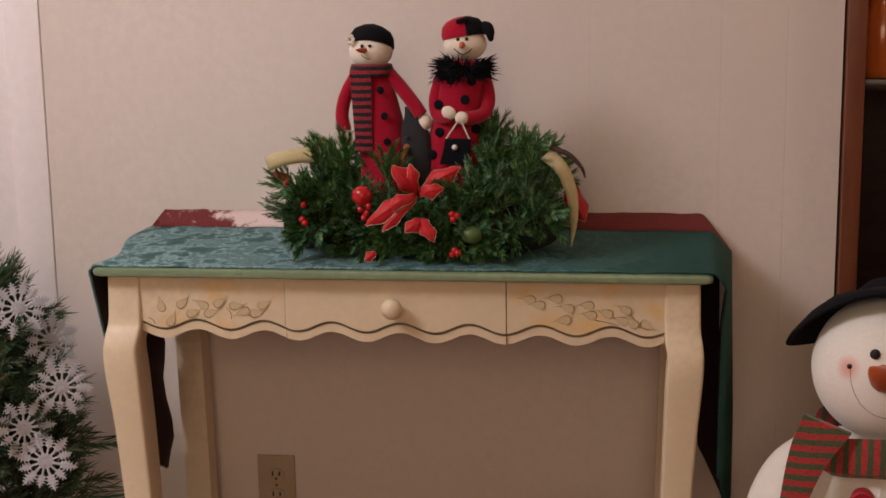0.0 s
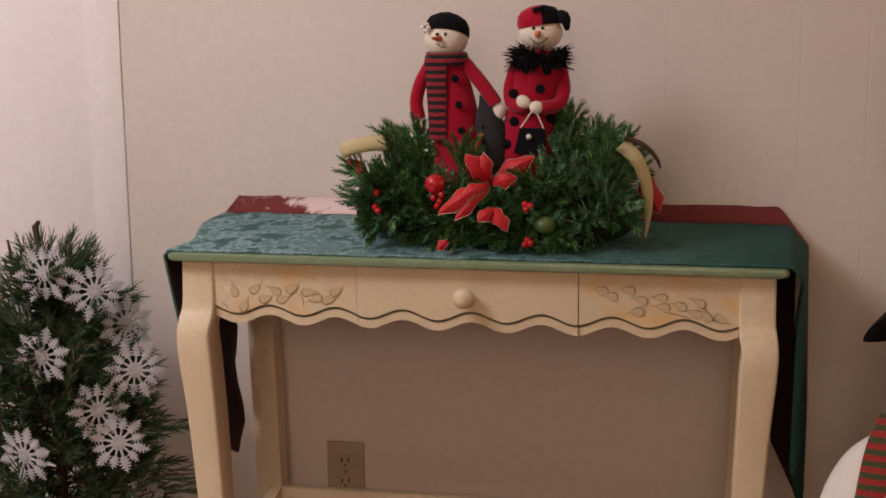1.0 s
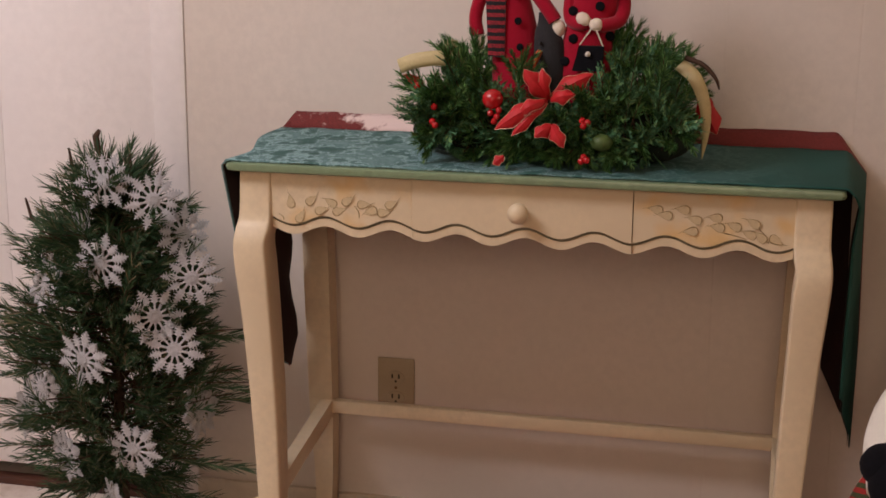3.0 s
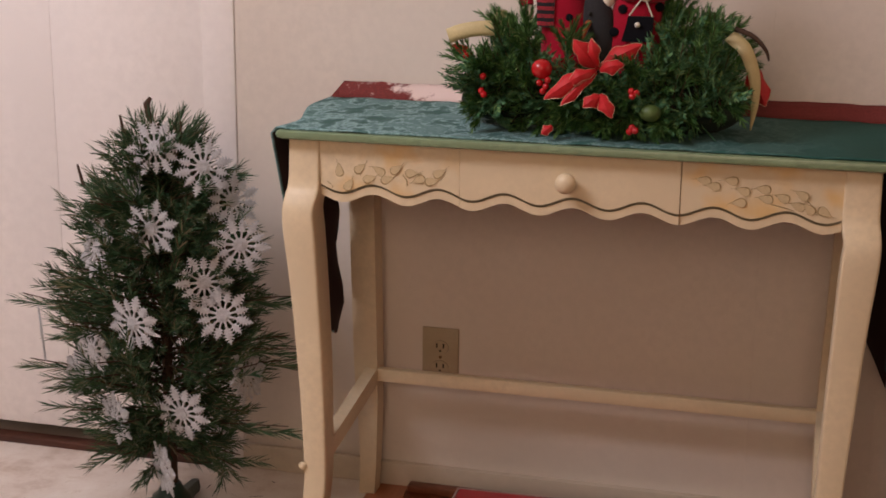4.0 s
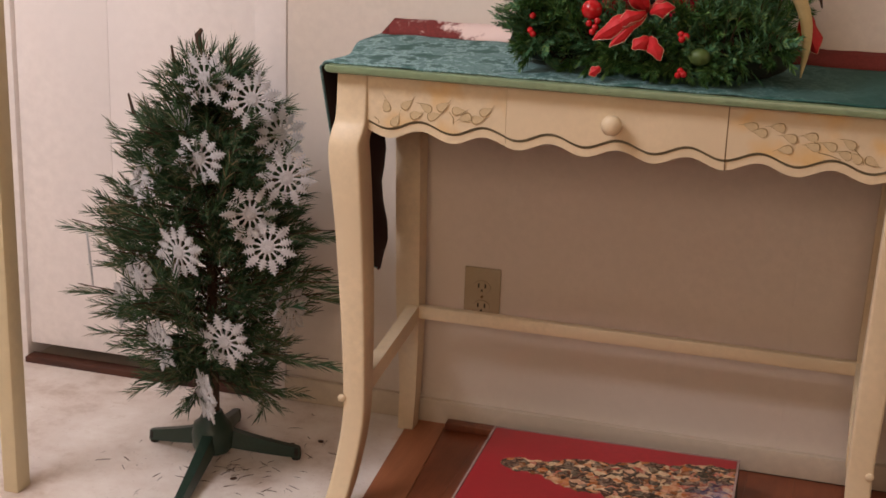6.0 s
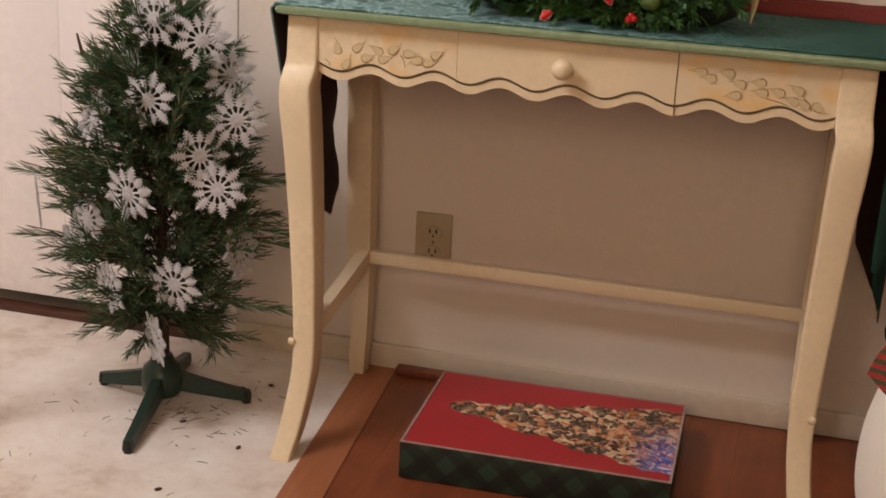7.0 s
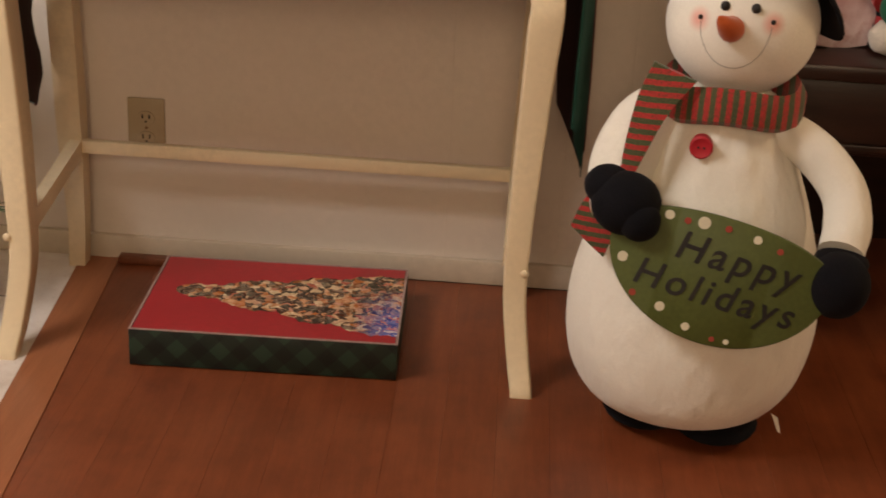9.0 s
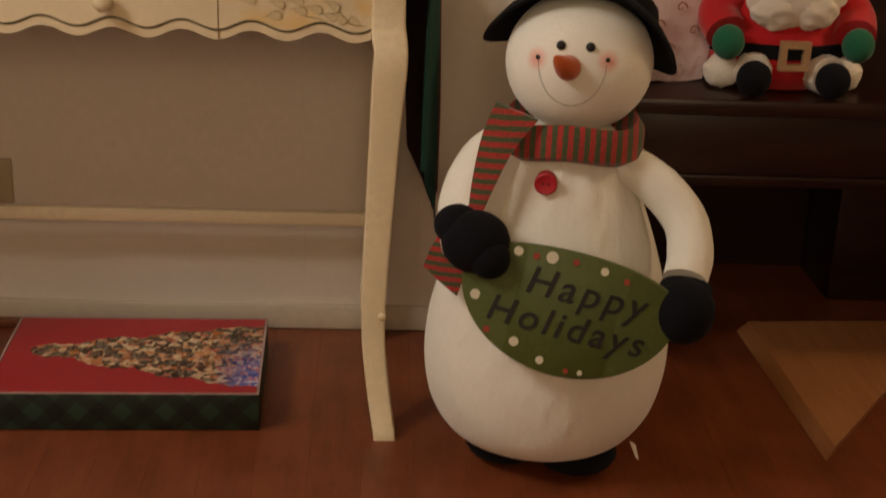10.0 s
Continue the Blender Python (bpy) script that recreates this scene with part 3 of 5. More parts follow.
def build_outlet():
    o = thing("wall_outlet", "ivory duplex wall outlet on the wall under the table", "outlet", at=(-0.2915, WALL_Y, 0.2665))
    part("plate", box(-0.035, 0.035, -0.0055, -0.0002, -0.057, 0.057, 0.002), M_WHITE_PLASTIC, o)
    for dz in (0.0195, -0.0195):
        bm = bmesh.new()
        loft([ellipse((0, -0.0056, dz), 0.0165, 0.0135, 20, "Y"), ellipse((0, -0.0075, dz), 0.016, 0.013, 20, "Y")], bm)
        s = part("socket", bm, M_WHITE_PLASTIC, o)
        for dx in (-0.0064, 0.0064):
            part("slot", box(dx - 0.0014, dx + 0.0014, -0.0079, -0.0070, dz - 0.001, dz + 0.0075), M_DARK, s, soft=False)
        part("ground_hole", ball((0, -0.0072, dz - 0.0065), (0.0024, 0.0008, 0.0024), seg=10, rings=6), M_DARK, s)
    part("screw", ball((0, -0.006, 0.0), (0.003, 0.001, 0.003), seg=10, rings=6), M_SEAM, o)


# ---------------------------------------------------------------- gift box
def print_material():
    m, n, l, b = base("printed_tree_picture", 0.25)
    v = coords(n, l)
    wn = n.new("ShaderNodeTexNoise")
    wn.inputs["Scale"].default_value = 60
    wn.inputs["Detail"].default_value = 3
    l.new(v, wn.inputs["Vector"])
    wa = n.new("ShaderNodeVectorMath")
    wa.operation = "MULTIPLY_ADD"
    wa.inputs[1].default_value = (0.03, 0.03, 0.0)
    l.new(wn.outputs["Color"], wa.inputs[0])
    l.new(v, wa.inputs[2])
    vw = wa.outputs[0]
    vo = n.new("ShaderNodeTexVoronoi")
    vo.inputs["Scale"].default_value = 85
    l.new(vw, vo.inputs["Vector"])
    vb = n.new("ShaderNodeTexVoronoi")
    vb.inputs["Scale"].default_value = 190
    l.new(vw, vb.inputs["Vector"])
    sp = n.new("ShaderNodeSeparateColor")
    l.new(vo.outputs["Color"], sp.inputs["Color"])
    sb = n.new("ShaderNodeSeparateColor")
    l.new(vb.outputs["Color"], sb.inputs["Color"])
    big = ramp(n, l, sp.outputs["Red"], [(0.0, (0.012, 0.010, 0.010)), (0.30, (0.10, 0.03, 0.015)), (0.45, (0.02, 0.03, 0.015)), (0.60, (0.62, 0.19, 0.04)), (0.8, (0.85, 0.66, 0.40)), (1.0, (0.50, 0.06, 0.04))])
    small = ramp(n, l, sb.outputs["Green"], [(0.0, (0.01, 0.01, 0.01)), (0.45, (0.10, 0.06, 0.04)), (0.8, (0.80, 0.66, 0.48)), (1.0, (0.10, 0.12, 0.10))])
    col = mixc(n, l, 0.3, big, small)
    blue = ramp(n, l, sb.outputs["Red"], [(0.0, (0.05, 0.07, 0.35)), (0.6, (0.20, 0.22, 0.55)), (0.8, (0.6, 0.15, 0.15)), (1.0, (0.75, 0.75, 0.8))])
    sep = n.new("ShaderNodeSeparateXYZ")
    l.new(v, sep.inputs["Vector"])
    far = n.new("ShaderNodeMapRange")
    far.inputs["From Min"].default_value, far.inputs["From Max"].default_value = 0.14, 0.20
    l.new(sep.outputs["X"], far.inputs["Value"])
    lowy = n.new("ShaderNodeMapRange")
    lowy.inputs["From Min"].default_value, lowy.inputs["From Max"].default_value = 0.06, -0.07
    l.new(sep.outputs["Y"], lowy.inputs["Value"])
    mul = n.new("ShaderNodeMath")
    mul.operation = "MULTIPLY"
    l.new(far.outputs["Result"], mul.inputs[0])
    l.new(lowy.outputs["Result"], mul.inputs[1])
    col = mixc(n, l, mul.outputs[0], col, blue)
    l.new(col, b.inputs["Base Color"])
    return m


def plaid_material():
    m, n, l, b = base("green_plaid_paper", 0.55)
    v = coords(n, l)
    mp = n.new("ShaderNodeMapping")
    mp.inputs["Rotation"].default_value = (0, radians(45), 0)
    l.new(v, mp.inputs["Vector"])
    cols = []
    for d, wd in (("X", 0.05), ("Z", 0.05)):
        w = n.new("ShaderNodeTexWave")
        w.bands_direction = d
        w.inputs["Scale"].default_value = 3.14159 / (10 * wd)
        l.new(mp.outputs["Vector"], w.inputs["Vector"])
        cols.append(ramp(n, l, w.outputs["Fac"], [(0.45, (0.4, 0.4, 0.4)), (0.55, (1, 1, 1))]))
    c = mixc(n, l, 1.0, cols[0], cols[1], "MULTIPLY")
    c = mixc(n, l, 1.0, c, (0.016, 0.038, 0.022), "MULTIPLY")
    l.new(c, b.inputs["Base Color"])
    return m


def build_gift_box():
    g = thing("gift_box", "flat red and green gift box with a printed tree picture", "gift box", at=(0.002, -0.264, 0.0))
    g.rotation_euler = (0, 0, radians(1.5))
    w, d, h = 0.221, 0.154, 0.066
    part("base", box(-w, w, -d, d, 0.0015, h, 0.002), plaid_material(), g, "dark green plaid sides")
    red = plain("red_glossy_paper", (0.40, 0.018, 0.03), 0.28, 0.1, 6, 90, 0.03)
    part("lid_paper", box(-w + 0.005, w - 0.005, -d + 0.005, d - 0.005, h + 0.0002, h + 0.0012), red, g, "glossy red lid paper", soft=False)
    edge = plain("pale_stitched_edge", (0.42, 0.30, 0.27), 0.5, 0.35, 60, 300, 0.1)
    bm = bmesh.new()
    for a in ((-w, w, -d, -d + 0.004), (-w, w, d - 0.004, d), (-w, -w + 0.004, -d + 0.004, d - 0.004), (w - 0.004, w, -d + 0.004, d - 0.004)):
        box(a[0], a[1], a[2], a[3], h + 0.0002, h + 0.0018, 0, bm)
    part("stitched_rim", bm, edge, g, "pale stitched rim", soft=False)
    # tree picture: point towards one short side, ragged flanks
    rnd = random.Random(3)
    bm = bmesh.new()
    pts_a, pts_b = [], []
    for i in range(46):
        t = i / 45
        x = -0.176 + t * 0.393
        half = 0.010 + 0.125 * t ** 0.9 + 0.007 * math.sin(t * 24) + rnd.uniform(-0.006, 0.006)
        half = min(half, 0.147)
        pts_a.append((x, max(-0.148, 0.012 * (1 - t) - half), h + 0.0018))
        pts_b.append((x, min(0.148, 0.012 * (1 - t) + half * 0.9), h + 0.0018))
    va, vb = [bm.verts.new(p) for p in pts_a], [bm.verts.new(p) for p in pts_b]
    for i in range(45):
        bm.faces.new((va[i], va[i + 1], vb[i + 1], vb[i]))
    part("printed_tree", bm, print_material(), g, "printed picture of a decorated tree", soft=False)


# ---------------------------------------------------------------- desk in the alcove
def build_desk():
    d = thing("hutch_desk", "dark mahogany hutch desk with open knee space", "desk")
    part("side_board", box(0.694, 0.724, 0.00, 0.40, 0.53, 2.0, 0.003), M_REDWOOD, d, "red-brown upright side board")
    part("desktop", box(0.7245, 1.9, -0.20, 0.40, 0.497, 0.525, 0.006), M_DARKWOOD, d)
    part("apron", box(0.80, 1.86, -0.175, -0.150, 0.365, 0.4965, 0.003), M_DARKWOOD, d)
    part("moulding", box(0.795, 1.865, -0.182, -0.1755, 0.372, 0.386, 0.002), M_DARKWOOD, d)
    part("back_panel", box(0.725, 1.9, 0.40, 0.415, 0.0, 2.0), M_DARKWOOD, d)
    for x in (0.80, 1.82):
        part("leg", box(x, x + 0.045, -0.17, -0.125, 0.0, 0.364, 0.004), M_DARKWOOD, d)
    part("pedestal", box(1.36, 1.80, 0.20, 0.399, 0.0, 0.4965, 0.004), M_DARKWOOD, d)
    part("shelf", box(0.7245, 1.9, 0.06, 0.399, 0.98, 1.0, 0.002), M_DARKWOOD, d)
    # Lit patch of floor, built as a thin solid wedge in a paler wood.
    b = tagged(part("lit_floor_wedge", loft([[(1.128, 0.03, 0.001), (1.150, -0.49, 0.001), (1.50, -0.02, 0.001), (1.50, 0.05, 0.001)], [(1.150, 0.03, 0.022), (1.166, -0.478, 0.022), (1.50, -0.03, 0.022), (1.50, 0.05, 0.022)]]), M_LIT_WOOD, soft=False),
               "pale wedge standing in for the lit patch of floor beside the desk", "board")


# ---------------------------------------------------------------- standing fleece figure
def build_big_figure():
    """Fleece winter figure with bowler hat; one plain mesh."""
    m_head = fuzzy("white_fleece_face", (0.88, 0.85, 0.76), 0.04)
    mats = [M_FELT, M_BLACK, M_ORANGE, m_head, M_SCARF, M_RED, M_INK, M_SCARF_X]
    bm = bmesh.new()
    cx, cy = 0.0, 0.0
    # body
    prof = [(0.034, 0.085, 0.085), (0.044, 0.128, 0.12), (0.068, 0.157, 0.145), (0.115, 0.181, 0.162), (0.19, 0.191, 0.168), (0.27, 0.182, 0.160), (0.36, 0.155, 0.140), (0.43, 0.126, 0.115), (0.48, 0.104, 0.096), (0.52, 0.085, 0.075), (0.545, 0.07, 0.065)]
    rings = []
    for z, rx, ry in smooth_rows(prof, 4):
        ring = []
        for i in range(48):
            a = 2 * math.pi * i / 48
            pucker = 1 + 0.032 * math.sin(a * 15 + 0.6 * math.sin(a * 4)) * max(0, min(1, (z - 0.36) / 0.13))
            ring.append((cx + math.cos(a) * rx * pucker + 0.014 * (z / 0.5), cy + math.sin(a) * ry * pucker, z))
        rings.append(ring)
    loft(rings, bm, 0)
    hc = Vector((0.026, -0.005, 0.646))
    ball(hc, (0.108, 0.103, 0.102), bm, 3, 36, 24)
    # feet
    for x, y in ((-0.046, -0.006), (0.064, -0.022)):
        ball((x, y, 0.022), (0.068, 0.085, 0.0215), bm, 1, 20, 12)
    # arms and mittens
    tube(spline([(-0.064, -0.02, 0.520), (-0.099, -0.045, 0.478), (-0.118, -0.085, 0.43), (-0.110, -0.14, 0.395)], 5), [0.040, 0.044, 0.047, 0.049, 0.050, 0.050, 0.050, 0.05, 0.049, 0.048, 0.047, 0.046, 0.045, 0.044, 0.043, 0.042], 16, bm, 0)
    tube(spline([(0.080, -0.01, 0.505), (0.145, -0.03, 0.480), (0.196, -0.050, 0.432), (0.208, -0.085, 0.390), (0.202, -0.120, 0.360)], 5), [0.032] * 6 + [0.033] * 8 + [0.034] * 4 + [0.033] * 3, 16, bm, 0)
    ball((-0.100, -0.165, 0.412), (0.050, 0.042, 0.046), bm, 1, 20, 14)
    ball((-0.128, -0.150, 0.430), (0.035, 0.035, 0.03), bm, 1, 16, 10)
    ball((-0.078, -0.185, 0.396), (0.030, 0.026, 0.030), bm, 1, 14, 10)
    ball((0.202, -0.152, 0.325), (0.045, 0.043, 0.048), bm, 1, 20, 14)
    ball((0.203, -0.132, 0.352), (0.039, 0.038, 0.019), bm, 1, 16, 10)

    # face on the head's front
    def on_head(u, w, out=0.0):
        x, z = u * 0.108, w * 0.102
        y = -0.103 * math.sqrt(max(0, 1 - u * u - w * w))
        v = Matrix.Rotation(radians(-13), 3, "X") @ Vector((x, y, z))
        return hc + v * (1 + out)
    for u, w in ((-0.24, 0.185), (0.14, 0.185)):
        ball(on_head(u, w, 0.005), 0.0068, bm, 6, 14, 10)
    for u, w in ((-0.53, 0.01), (0.37, 0.03)):
        c = on_head(u, w, 0.004)
        ball(c, 0.0034, bm, 6, 10, 8)
    nose = [on_head(-0.12, -0.10, -0.02), on_head(-0.13, -0.10, 0.12), on_head(-0.17, -0.04, 0.30), on_head(-0.21, 0.02, 0.42)]
    tube(spline(nose, 4), [0.0165, 0.0175, 0.0180, 0.0178, 0.017, 0.016, 0.0148, 0.0132, 0.0116, 0.0098, 0.008, 0.0055, 0.002], 14, bm, 2)
    mouth = [on_head(-0.08 - 0.44 * math.cos(math.pi * k / 24), -0.025 - 0.60 * math.sin(math.pi * k / 24), 0.003) for k in range(25)]
    tube(mouth, 0.00028, 5, bm, 6)
    # hat: crown and drooping brim, tipped over the head
    hat = Matrix.Translation(hc) @ pose(0, 0.016, 0.013, -27, 7, 0)
    rings = []
    for rr, zz in ((0.104, 0.052), (0.110, 0.075), (0.105, 0.110), (0.085, 0.140), (0.045, 0.158), (0.008, 0.162)):
        rings.append([hat @ Vector((0.020 + math.cos(2 * math.pi * i / 40) * rr * 0.80, 0.020 + math.sin(2 * math.pi * i / 40) * rr * 0.80, 0.045 + (zz - 0.052) * 0.62)) for i in range(40)])
    loft(rings, bm, 1)
    rings = []
    for rr, up in ((0.050, 0.068), (0.095, 0.066), (0.122, 0.060), (0.141, 0.047), (0.144, 0.041), (0.139, 0.038), (0.122, 0.050), (0.095, 0.057), (0.050, 0.062)):
        ring = []
        for i in range(40):
            a = 2 * math.pi * i / 40
            droop = -0.055 * (abs(math.cos(a)) ** 2) * max(0.0, (rr - 0.09) / 0.06) + 0.012 * (abs(math.sin(a)) ** 2) * max(0.0, (rr - 0.09) / 0.06)
            ring.append(hat @ Vector((math.cos(a) * rr, math.sin(a) * rr * 0.92, up + droop)))
        rings.append(ring)
    loft(rings, bm, 1, caps=False)
    # button
    bc = Vector((-0.008, -0.108, 0.487))
    loft([[(p[0], p[1], p[2]) for p in ellipse((bc.x, bc.y + o, bc.z), r, r, 20, "Y")] for r, o in ((0.015, 0.02), (0.0165, 0.002), (0.0165, -0.001), (0.0140, -0.0025), (0.0115, -0.0012))], bm, 5)
    for dx in (-0.004, 0.004):
        ball((bc.x + dx, bc.y - 0.001, bc.z), 0.0019, bm, 6, 8, 6)
    # scarf: collar, crossing end and tail
    rings = []
    for i in range(40):
        a = 2 * math.pi * i / 40
        c = Vector((0.022 + math.cos(a) * 0.088, -0.004 + math.sin(a) * 0.085, 0.541 + 0.006 * math.sin(a * 3)))
        o = Vector((math.cos(a), math.sin(a), 0))
        rings.append([c + o * 0.008 + Vector((0, 0, 0.026)), c + o * 0.020 + Vector((0, 0, 0.008)), c + o * 0.020 - Vector((0, 0, 0.020)), c + o * 0.006 - Vector((0, 0, 0.029)), c - o * 0.006])
    loft(rings + [rings[0]], bm, 7, caps=False)

    def ribbon(points, width, mt):
        rings = []
        for p, wv in zip(points, width):
            p, wv = Vector(p), Vector(wv)
            n_ = Vector((0, -0.004, 0))
            rings.append([p - wv + n_, p + n_ * 1.6, p + wv + n_, p + wv - n_, p - wv - n_])
        loft(rings, bm, mt)
    pts = spline([(-0.056, -0.092, 0.588), (-0.080, -0.114, 0.545), (-0.098, -0.132, 0.485), (-0.110, -0.142, 0.430)], 5)
    ribbon(pts, [Vector((0.031 - 0.0017 * k, -0.004, -0.010)) for k in range(16)], 4)
    pts = spline([(-0.128, -0.130, 0.390), (-0.142, -0.132, 0.365), (-0.152, -0.130, 0.335)], 5)
    ribbon(pts, [Vector((0.026, -0.004, -0.020))] * 11, 4)
    loft([[(0.148, -0.060, 0.062), (0.158, -0.064, 0.058), (0.158, -0.062, 0.058), (0.148, -0.058, 0.062)], [(0.160, -0.068, 0.038), (0.165, -0.070, 0.036), (0.165, -0.068, 0.036), (0.160, -0.066, 0.038)]], bm, 0)
    # rouge rubbed into the cheeks
    n, l = m_head.node_tree.nodes, m_head.node_tree.links
    b = n["Principled BSDF"]
    col, v = b.inputs["Base Color"].links[0].from_socket, coords(n, l)
    for u, w in ((-0.55, -0.01), (0.38, 0.01)):
        d = n.new("ShaderNodeVectorMath")
        d.operation = "DISTANCE"
        d.inputs[1].default_value = on_head(u, w)
        l.new(v, d.inputs[0])
        fade = n.new("ShaderNodeMapRange")
        fade.interpolation_type = "SMOOTHSTEP"
        fade.inputs["From Min"].default_value, fade.inputs["From Max"].default_value = 0.022, 0.002
        fade.inputs["To Max"].default_value = 0.75
        l.new(d.outputs["Value"], fade.inputs["Value"])
        col = mixc(n, l, fade.outputs["Result"], col, (0.80, 0.30, 0.24))
    l.new(col, b.inputs["Base Color"])
    ob = part("plush_figure", bm, mats)
    ob.matrix_world = pose(0.676, -0.46, 0.0, 0, 0, -9)
    return tagged(ob, "large white fleece winter figure with black bowler hat and striped scarf", "plush figure")


def build_sign():
    """Oval green board held in front of the figure, with two hand-lettered lines."""
    s = thing("greeting_sign", "oval green board with black hand-lettered greeting and dots", "sign")
    s.matrix_world = pose(0.682, -0.655, 0.328, -10, 11.0, -9)
    rings = []
    for i in range(49):
        u = -math.cos(math.pi * i / 48)
        x, k = u * 0.158, math.sqrt(max(0.0004, 1 - u * u))
        z0, z1, y = 0.022 - 0.118 * k, 0.022 + 0.064 * k ** 0.8, 0.9 * x * x
        rings.append([(x, y - 0.002, z0), (x, y + 0.003, z0), (x, y + 0.003, z1), (x, y - 0.002, z1), (x, y - 0.0035, z1 - 0.002 * k), (x, y - 0.0035, z0 + 0.002 * k)])
    part("board", loft(rings), M_SIGN, s)

    def text(word, x, z, size):
        cu = bpy.data.curves.new("word", "FONT")
        cu.body, cu.size, cu.extrude, cu.offset, cu.space_character = word, size, 0.0003, 0.0006, 1.22
        ob = new("tmp", cu)
        me = bpy.data.meshes.new_from_object(ob.evaluated_get(bpy.context.evaluated_depsgraph_get()))
        bpy.data.objects.remove(ob)
        cut_bm = bmesh.new()
        cut_bm.from_mesh(me)
        bmesh.ops.triangulate(cut_bm, faces=cut_bm.faces)
        for _ in range(2):
            bmesh.ops.subdivide_edges(cut_bm, edges=[e for e in cut_bm.edges if e.calc_length() > 0.008], cuts=1)
            bmesh.ops.triangulate(cut_bm, faces=cut_bm.faces)
        cut_bm.to_mesh(me)
        cut_bm.free()
        for vv in me.vertices:
            px, pz = vv.co.x + x + vv.co.y * 0.18, vv.co.y + z
            vv.co = (px, -0.0046 - vv.co.z + 0.9 * px * px, pz)
        me.materials.append(M_INK)
        w = new("word", me)
        w.parent = s
        tagged(w, "black hand-painted word")
    text("Happy", -0.068, 0.013, 0.057)
    text("Holidays", -0.112, -0.040, 0.054)
    for x, z, r, mt in ((-0.088, 0.066, 0.0068, M_DOT), (-0.040, 0.070, 0.0088, M_DOT), (0.036, 0.069, 0.006, M_DOT), (-0.132, -0.012, 0.0075, M_DOT), (-0.062, -0.062, 0.0070, M_DOT), (-0.020, -0.078, 0.006, M_DOT), (0.040, -0.082, 0.004, M_DOT),
                        (-0.062, 0.066, 0.0048, M_REDDOT), (-0.006, 0.072, 0.0048, M_REDDOT), (0.070, 0.062, 0.0045, M_REDDOT), (-0.104, -0.056, 0.005, M_REDDOT), (0.020, -0.084, 0.004, M_REDDOT)):
        bm = bmesh.new()
        bmesh.ops.create_circle(bm, cap_ends=True, segments=16, radius=r, matrix=Matrix.Translation((x, -0.0050 + 0.9 * x * x, z)) @ Matrix.Rotation(radians(90), 4, "X"))
        part("dot", bm, mt, s, soft=False)


# ---------------------------------------------------------------- needles and sprigs
def foliage_material(name, lo, hi, rough=0.55, tip=None):
    m, n, l, b = base(name, rough)
    g = n.new("ShaderNodeNewGeometry")
    c = ramp(n, l, g.outputs["Random Per Island"], [(0.0, lo), (0.75, hi), (1.0, tip or hi)])
    l.new(c, b.inputs["Base Color"])
    b.inputs["Specular IOR Level"].default_value = 0.3
    return m


M_NEEDLE = foliage_material("tree_needle", (0.018, 0.050, 0.024), (0.062, 0.125, 0.052), tip=(0.24, 0.19, 0.11))
M_PINE = foliage_material("garland_needle", (0.012, 0.056, 0.015), (0.085, 0.205, 0.050), tip=(0.22, 0.36, 0.11))
M_CEDAR = foliage_material("garland_cedar", (0.035, 0.11, 0.05), (0.10, 0.24, 0.11), tip=(0.22, 0.32, 0.10))
M_BARK = plain("wire_bark", (0.07, 0.035, 0.018), 0.8, 0.3, 40, 200, 0.3)
M_STAND = plain("green_plastic", (0.012, 0.035, 0.022), 0.4, 0.2, 20, 150, 0.08)
M_FLAKE = plain("glitter_white", (0.60, 0.60, 0.62), 0.35, 0.22, 120, 900, 0.9)


class Leafage:
    """Collects many small leaves into one mesh."""

    def __init__(self, seed):
        self.v, self.f, self.r = [], [], random.Random(seed)

    def needle(self, p, d, length, width):
        side = d.cross(Vector((self.r.uniform(-1, 1), self.r.uniform(-1, 1), self.r.uniform(-1, 1)))).normalized() * width * 0.5
        k = len(self.v)
        sag = Vector((0, 0, -length * 0.06))
        self.v += [p - side * 0.6, p + side * 0.6, p + d * length * 0.55 + side, p + d * length + sag, p + d * length * 0.55 - side]
        self.f.append((k, k + 1, k + 2, k + 3, k + 4))

    def twig(self, p, d, length, needles, n_len, width, spread=0.9, droop=0.0, start=0.1):
        """Needles set round a twig that leaves p along d."""
        d = d.normalized()
        for i in range(needles):
            t = start + (1 - start) * (i / needles)
            q = p + d * length * t + Vector((0, 0, -droop * t * t))
            o = Vector((self.r.gauss(0, 1), self.r.gauss(0, 1), self.r.gauss(0, 1)))
            o = (o - d * o.dot(d)).normalized()
            a = spread * self.r.uniform(0.65, 1.15) * (1.0 - 0.45 * t)
            self.needle(q, (d * math.cos(a) + o * math.sin(a)).normalized(), n_len * self.r.uniform(0.7, 1.15), width)

    def flat_spray(self, p, d, length, pairs, n_len, width):
        """A flat frond with leaflets in pairs."""
        d = d.normalized()
        s = d.cross(Vector((self.r.gauss(0, 1), self.r.gauss(0, 1), self.r.gauss(0, 1)))).normalized()
        for i in range(pairs):
            t = 0.1 + 0.9 * i / pairs
            q = p + d * length * t
            for g in (-1, 1):
                a = 0.85 * (1 - 0.4 * t)
                self.needle(q, (d * math.cos(a) + s * g * math.sin(a)).normalized(), n_len * (1 - 0.35 * t) * self.r.uniform(0.8, 1.15), width)
        self.needle(p + d * length, d, n_len, width)

    def mesh(self, name, material, parent, label=""):
        me = bpy.data.meshes.new(name)
        me.from_pydata([tuple(v) for v in self.v], [], self.f)
        me.materials.append(material)
        ob = new(name, me)
        ob.parent = parent
        if label:
            tagged(ob, label)
        return tagged(ob, kind="stuff")


